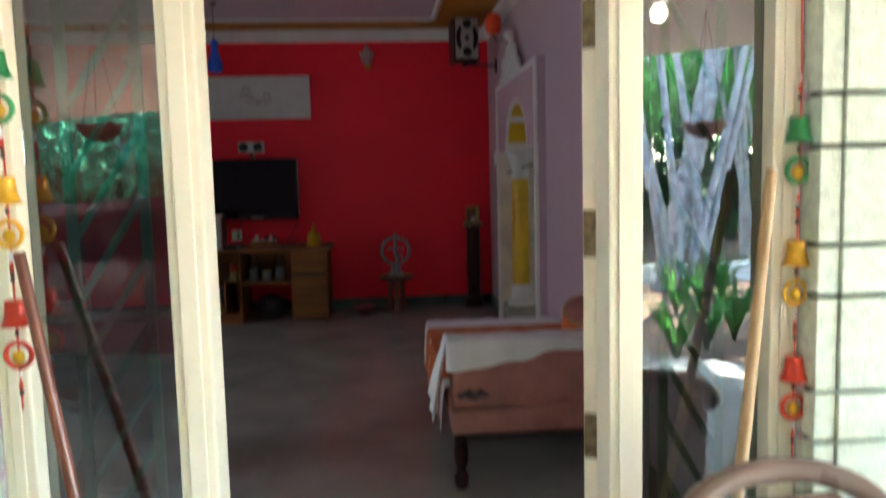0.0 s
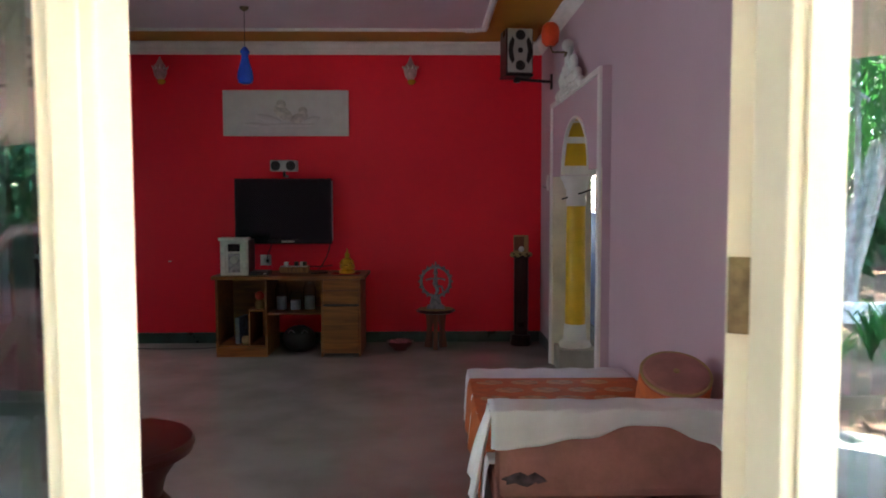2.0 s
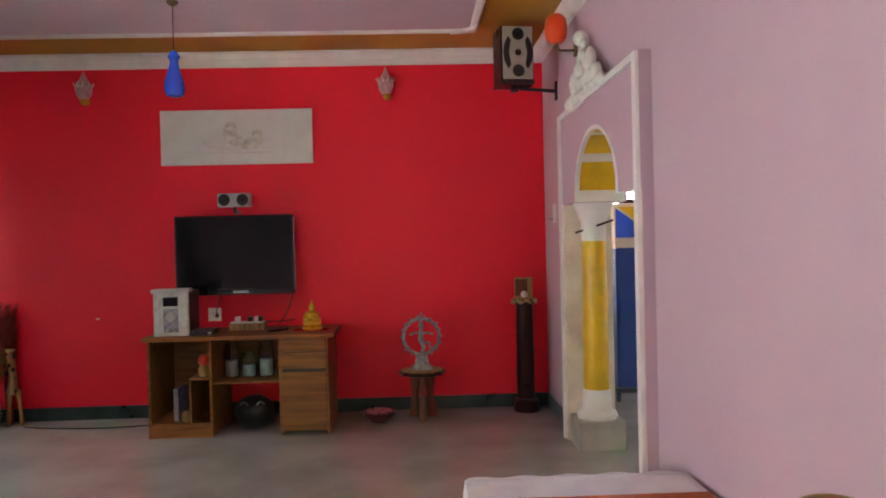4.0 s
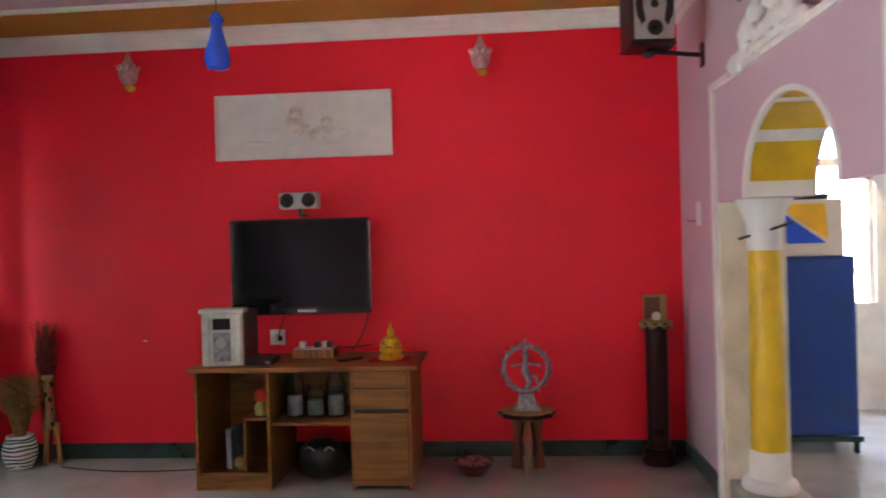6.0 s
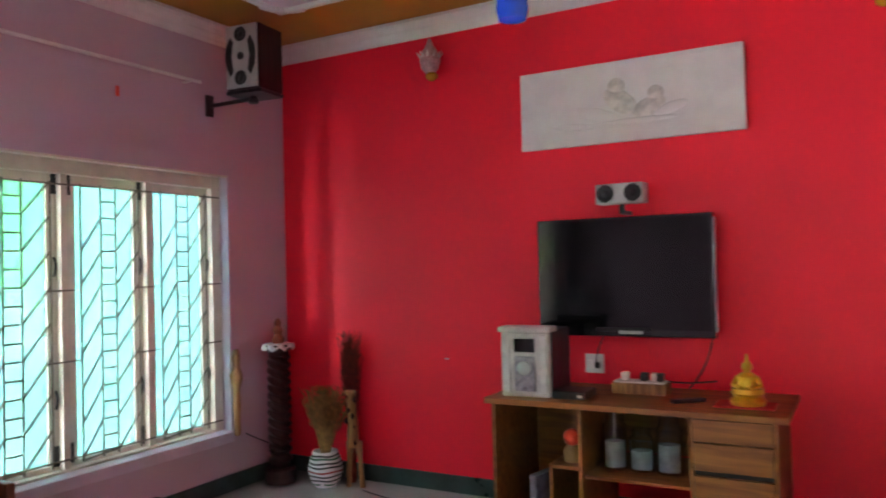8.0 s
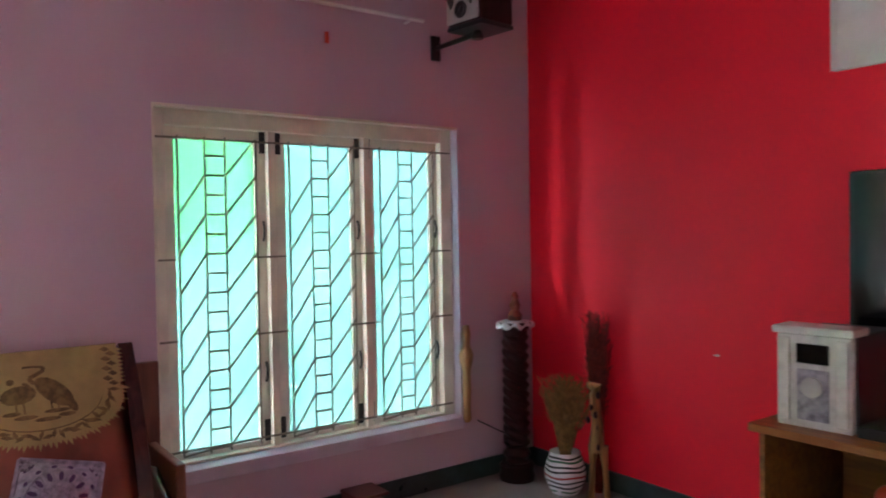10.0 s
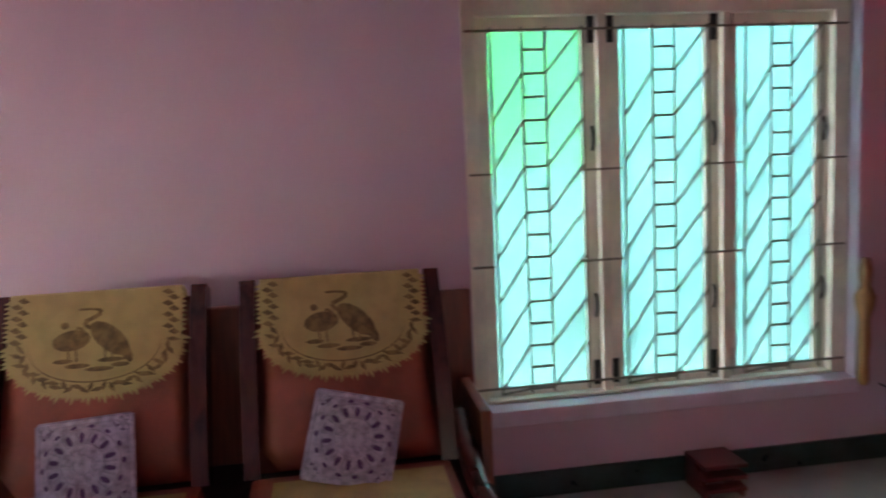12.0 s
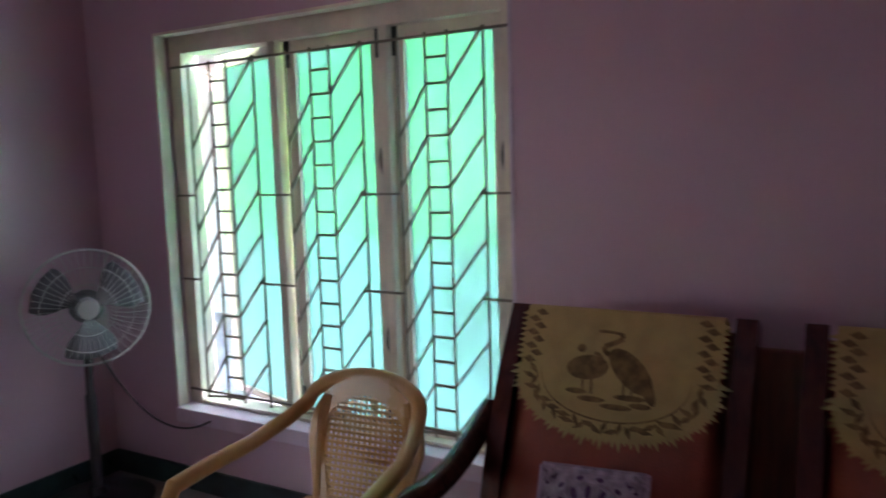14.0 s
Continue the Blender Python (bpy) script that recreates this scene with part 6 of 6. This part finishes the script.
def pillar(at, twist, label):
    p = thing("pillar_stand", at, label=label, category="pillar stand")
    part("foot", lathe(((0.105, 0), (0.11, 0.03), (0.10, 0.06), (0.105, 0.09), (0.088, 0.11)), 28), M_DARKWOOD, p, smooth=True)
    bm = bmesh.new()
    n, m = 32, 150 if twist else 6
    rows = []
    for j in range(m + 1):
        z = 0.11 + 0.78 * j / m
        row = []
        for i in range(n):
            a = 6.283 * i / n
            r = 0.073 + (0.008 * math.sin(3 * a + z * 110) if twist and 0.22 < z < 0.86 else 0) + (0.01 * math.sin(z * 90) if twist and z <= 0.22 else 0)
            row.append(bm.verts.new((r * math.cos(a), r * math.sin(a), z)))
        rows.append(row)
    for a, b in zip(rows, rows[1:]):
        for i in range(n):
            bm.faces.new((a[i], a[(i + 1) % n], b[(i + 1) % n], b[i]))
    part("shaft", bm, M_DARKWOOD, p, "twisted dark shaft" if twist else "", smooth=True)
    part("cap", lathe(((0.075, 0.89), (0.09, 0.91), (0.095, 0.94)), 28), M_DARKWOOD, p, smooth=True)
    return p


pillar((1.275, 9.50, 0), False, "dark brown wooden pillar stand in the corner")
pillar((-3.50, 9.40, 0), True, "dark rope-twist wooden pillar stand in the corner")
for x, y, big in ((1.275, 9.50, True), (-3.50, 9.40, False)):
    fr = thing("frilled_cloth", (x, y, 0.94), label="white frilled cloth on top of the pillar stand", category="cloth", group="frilled cloths")
    bm = bmesh.new()
    N = 48
    rr = [[bm.verts.new(((r + (0.012 * math.sin(8 * 6.283 * i / N) if k > 1 else 0)) * math.cos(6.283 * i / N), (r + (0.012 * math.sin(8 * 6.283 * i / N) if k > 1 else 0)) * math.sin(6.283 * i / N), z + (0.012 * math.cos(8 * 6.283 * i / N) if k > 1 else 0))) for i in range(N)] for k, (r, z) in enumerate(((0.02, 0.006), (0.088, 0.006), (0.100, -0.006), (0.106, -0.028)))]
    for a, b in zip(rr, rr[1:]):
        for i in range(N):
            bm.faces.new((a[i], a[(i + 1) % N], b[(i + 1) % N], b[i]))
    bm.faces.new(rr[0])
    o = part("frill", bm, M_SHEET if not big else M_CLOTH, fr, smooth=True)
    sm = o.modifiers.new("thick", "SOLIDIFY")
    sm.thickness = 0.003
pf = thing("photo_frame", (1.275, 9.52, 0.949), label="small pale photo frame with a dark picture", category="frame")
part("frame", bx(-0.075, 0.075, -0.01, 0.01, 0, 0.17, 0.004), M_CLOTH, pf)
part("picture", bx(-0.07, 0.03, -0.013, -0.0105, 0.015, 0.155), M_BROWNWOOD, pf)
part("ornament", ball((0.0, -0.04, 0.03), 0.03, 10), M_PLASTER, pf, smooth=True)
tagged(part("small_figurine", lathe(((0.04, 0), (0.045, 0.03), (0.025, 0.06), (0.035, 0.09), (0.02, 0.12), (0.026, 0.14), (0.008, 0.17)), 14, (-3.50, 9.40, 0.949)), M_BROWNWOOD, smooth=True), "small brown figurine on the pillar stand", "figurine")
vase = thing("striped_vase", (-3.16, 9.46, 0), label="round vase striped white, black, red and green", category="vase")
M_VB, M_VR, M_VG = mat("vase_black", (0.02, 0.025, 0.025), 0.4), mat("vase_red", (0.40, 0.03, 0.03), 0.4), mat("vase_green", (0.03, 0.16, 0.08), 0.4)
part("body", lathe(((0.085, 0), (0.11, 0.04), (0.132, 0.11), (0.135, 0.16), (0.12, 0.22), (0.10, 0.27), (0.098, 0.29), (0.09, 0.29), (0.09, 0.2)), 36), M_SHEET, vase, smooth=True)
prof = [(0.085, 0), (0.11, 0.04), (0.132, 0.11), (0.135, 0.16), (0.12, 0.22), (0.10, 0.27)]
def vr(z):
    for (r0, z0), (r1, z1) in zip(prof, prof[1:]):
        if z <= z1:
            return r0 + (r1 - r0) * (z - z0) / (z1 - z0)
    return 0.1
for k, (z, m) in enumerate(((0.03, M_VG), (0.065, M_VB), (0.10, M_VB), (0.135, M_VR), (0.175, M_VB), (0.205, M_VB), (0.24, M_VG), (0.262, M_VB))):
    bm = bmesh.new()
    rows = []
    for dz in (-0.007, 0.007):
        rows.append([bm.verts.new(((vr(z + dz) + 0.002) * math.cos(6.283 * i / 36), (vr(z + dz) + 0.002) * math.sin(6.283 * i / 36), z + dz + 0.004 * math.sin(6.283 * i / 9 + k))) for i in range(36)])
    for i in range(36):
        bm.faces.new((rows[0][i], rows[0][(i + 1) % 36], rows[1][(i + 1) % 36], rows[1][i]))
    part("stripe", bm, m, vase, smooth=True)

vase.matrix_basis = pose(-3.16, 9.46, 0) @ Matrix.Diagonal((0.86, 0.86, 0.80, 1))


def stalks(name, at, n, h, spread_, material, label, seed, plume=0.0):
    t = thing(name, at, label=label, category="dried grass")
    rnd = random.Random(seed)
    bm = bmesh.new()
    for k in range(n):
        a, s, hh = rnd.uniform(0, 6.28), rnd.uniform(0.1, 1) * spread_, h * rnd.uniform(0.75, 1.05)
        tip = (s * math.cos(a), s * math.sin(a) * 0.6, hh)
        tube(((0.02 * math.cos(a), 0.02 * math.sin(a), 0), (tip[0] * 0.45, tip[1] * 0.45, hh * 0.55), tip), (0.003, 0.0025, 0.0015), 4, bm)
        for j in range(10):
            f = 0.55 + 0.45 * j / 10
            p = (tip[0] * f, tip[1] * f, hh * f)
            b = rnd.uniform(0, 6.28)
            tube((p, (p[0] + 0.03 * math.cos(b), p[1] + 0.03 * math.sin(b), p[2] + 0.03)), (0.003, 0.001), 3, bm)
    tagged(part("dry_grass", bm, material, t), kind="stuff")
    return t


stalks("dried_grass", (-3.16, 9.46, 0.17), 150, 0.47, 0.21, M_STRAW, "bunch of dry straw stalks in the vase", 8)
stalks("dried_plume", (-3.04, 9.60, 0.0), 120, 0.98, 0.10, M_REDSTRAW, "dark red dried plume behind the carving", 9)
gf = thing("wooden_giraffe", (-2.96, 9.50, 0), label="tall carved spotted wooden giraffe pair", category="carving")
bm = bmesh.new()
for x, y, lean in ((-0.04, 0, 0.02), (0.06, 0.02, -0.03)):
    tube(((x, y, 0), (x + lean * 0.5, y, 0.18), (x + lean, y, 0.3)), (0.018, 0.016, 0.03), 8, bm)
tube(((0, 0, 0.27), (0.01, 0, 0.42), (-0.01, 0, 0.58), (0.005, 0, 0.62), (-0.04, -0.02, 0.63)), (0.045, 0.032, 0.028, 0.032, 0.016), 10, bm)
part("body", bm, M_TEAK, gf, smooth=True)
for k in range(9):
    z = 0.3 + k * 0.035
    part("spot", ball((0.03 * math.cos(k * 2.4), -0.022 + 0.01 * math.sin(k), z), 0.017, 8, sz=(1, 0.5, 1.2)), M_DARKWOOD, gf, smooth=True)
stp = thing("step_stand", (-3.53, 8.38, 0), label="small maroon wooden stepped stand by the skirting", category="stand")
for k in range(3):
    part("tread", bx(-0.1 + 0.075 * k, 0.12, -0.11, 0.11, 0.17 - 0.06 * k - 0.02, 0.17 - 0.06 * k, 0.004), M_MAROON, stp)
for y in (-0.1, 0.085):
    part("side", prism([(-0.1, 0), (0.11, 0), (0.11, 0.03), (0.05, 0.09), (-0.02, 0.149), (-0.1, 0.149)], (y, y + 0.015)), M_MAROON, stp)

stp.matrix_basis = pose(-3.54, 8.37, 0) @ Matrix.Scale(0.85, 4)

# ---- on the entrance ----
sunf = thing("sun_face", (0.365, EY0 - 0.02, 2.02), label="terracotta sun ornament with curved rays over the door", category="ornament")
M_SUNCLAY = mat("tan_terracotta", (0.42, 0.26, 0.13), 0.5, 0.2, var=0.2, scale=20)
bm = lathe(((0.058, 0), (0.062, 0.006), (0.055, 0.012), (0.05, 0.012), (0.04, 0.02), (0.015, 0.026)), 32)
o = part("disc", bm, M_SUNCLAY, sunf, smooth=True)
o.matrix_basis = pose(0, 0, 0, 90)
for k in range(26):
    a = k * 6.283 / 26
    c, s, c2, s2 = math.cos(a), math.sin(a), math.cos(a + 0.16), math.sin(a + 0.16)
    part("ray", prism([(0.056 * c, 0.056 * s), (0.056 * c2, 0.056 * s2), (0.082 * math.cos(a + 0.2), 0.082 * math.sin(a + 0.2)), (0.096 * math.cos(a + 0.06), 0.096 * math.sin(a + 0.06)), (0.078 * math.cos(a + 0.04), 0.078 * math.sin(a + 0.04))], (-0.008, 0)), M_SUNCLAY, sunf)
for x, z, r in ((-0.018, 0.012, 0.01), (0.018, 0.012, 0.01), (0, -0.018, 0.014), (0, 0.0, 0.008)):
    part("feature", ball((x, -0.024, z), r, 10, sz=(1.2, 0.5, 0.7)), M_SUNCLAY, sunf, smooth=True)
part("hook", tube(((0, 0, 0.09), (0, 0.005, 0.13)), 0.002, 5), M_BRASS, sunf)


def bell_string(x, zs, label):
    """Cords with beads, bells and rings; zs: height and colour of each bell, a ring below each."""
    t = thing("bell_string", (x, EY0 - 0.03, 0), label=label, category="wind chime", group="bell strings")
    part("cord", tube(((0, 0, zs[0][0] + 0.36), (0.004, 0, zs[0][0] + 0.1), (0, 0, zs[-1][0] - 0.22)), 0.0022, 5), M_REDBELL, t)
    for z, m in zs:
        part("bell", lathe(((0.014, 0.03), (0.02, 0.028), (0.022, 0.0), (0.027, -0.02), (0.034, -0.028), (0.03, -0.03), (0.01, 0.02)), 18, (0, 0, z)), m, t, "painted metal bell", smooth=True)
        part("ring", ring((0, 0, z - 0.095), 0.028, 0.006, "y", 22, 7), m, t, "painted ring", smooth=True)
        part("charm", ball((0, 0, z - 0.1), 0.014, 10, sz=(1, 0.5, 1.2)), M_GOLD, t, smooth=True)
        for dz, mm in ((0.075, M_BLACK), (0.095, M_REDBELL), (0.12, M_SHEET), (-0.045, M_BLACK), (-0.14, M_SHEET), (-0.165, M_REDBELL), (-0.18, M_BLACK)):
            part("bead", ball((0, 0, z + dz), 0.0055, 8, sz=(1, 1, 1.3)), mm, t)
    return t


bell_string(1.275, ((1.56, M_GREEN), (1.27, M_YELLOWBELL), (0.99, M_REDBELL)), "string of green, yellow and red bells beside the door")
bell_string(-0.517, ((1.735, M_GREEN), (1.465, M_YELLOWBELL), (1.195, M_REDBELL)), "string of green, yellow and orange bells beside the door")
for p0, p1, m, lb in (((1.20, 2.88, 1.47), (0.97, 2.72, -0.02), M_STICK, "pale wooden pole leaning on the sidelight frame"), ((-0.49, 2.88, 1.33), (-0.23, 2.70, -0.02), M_BROWNWOOD, "brown walking stick leaning on the sidelight frame")):
    k = thing("stick", (0, 0, 0), label=lb, category="stick", group="leaning sticks")
    part("shaft", tube((p0, Vector(p0).lerp(Vector(p1), 0.4) + Vector((0.006, 0, 0)), p1), (0.013, 0.014, 0.013), 10), m, k, smooth=True)
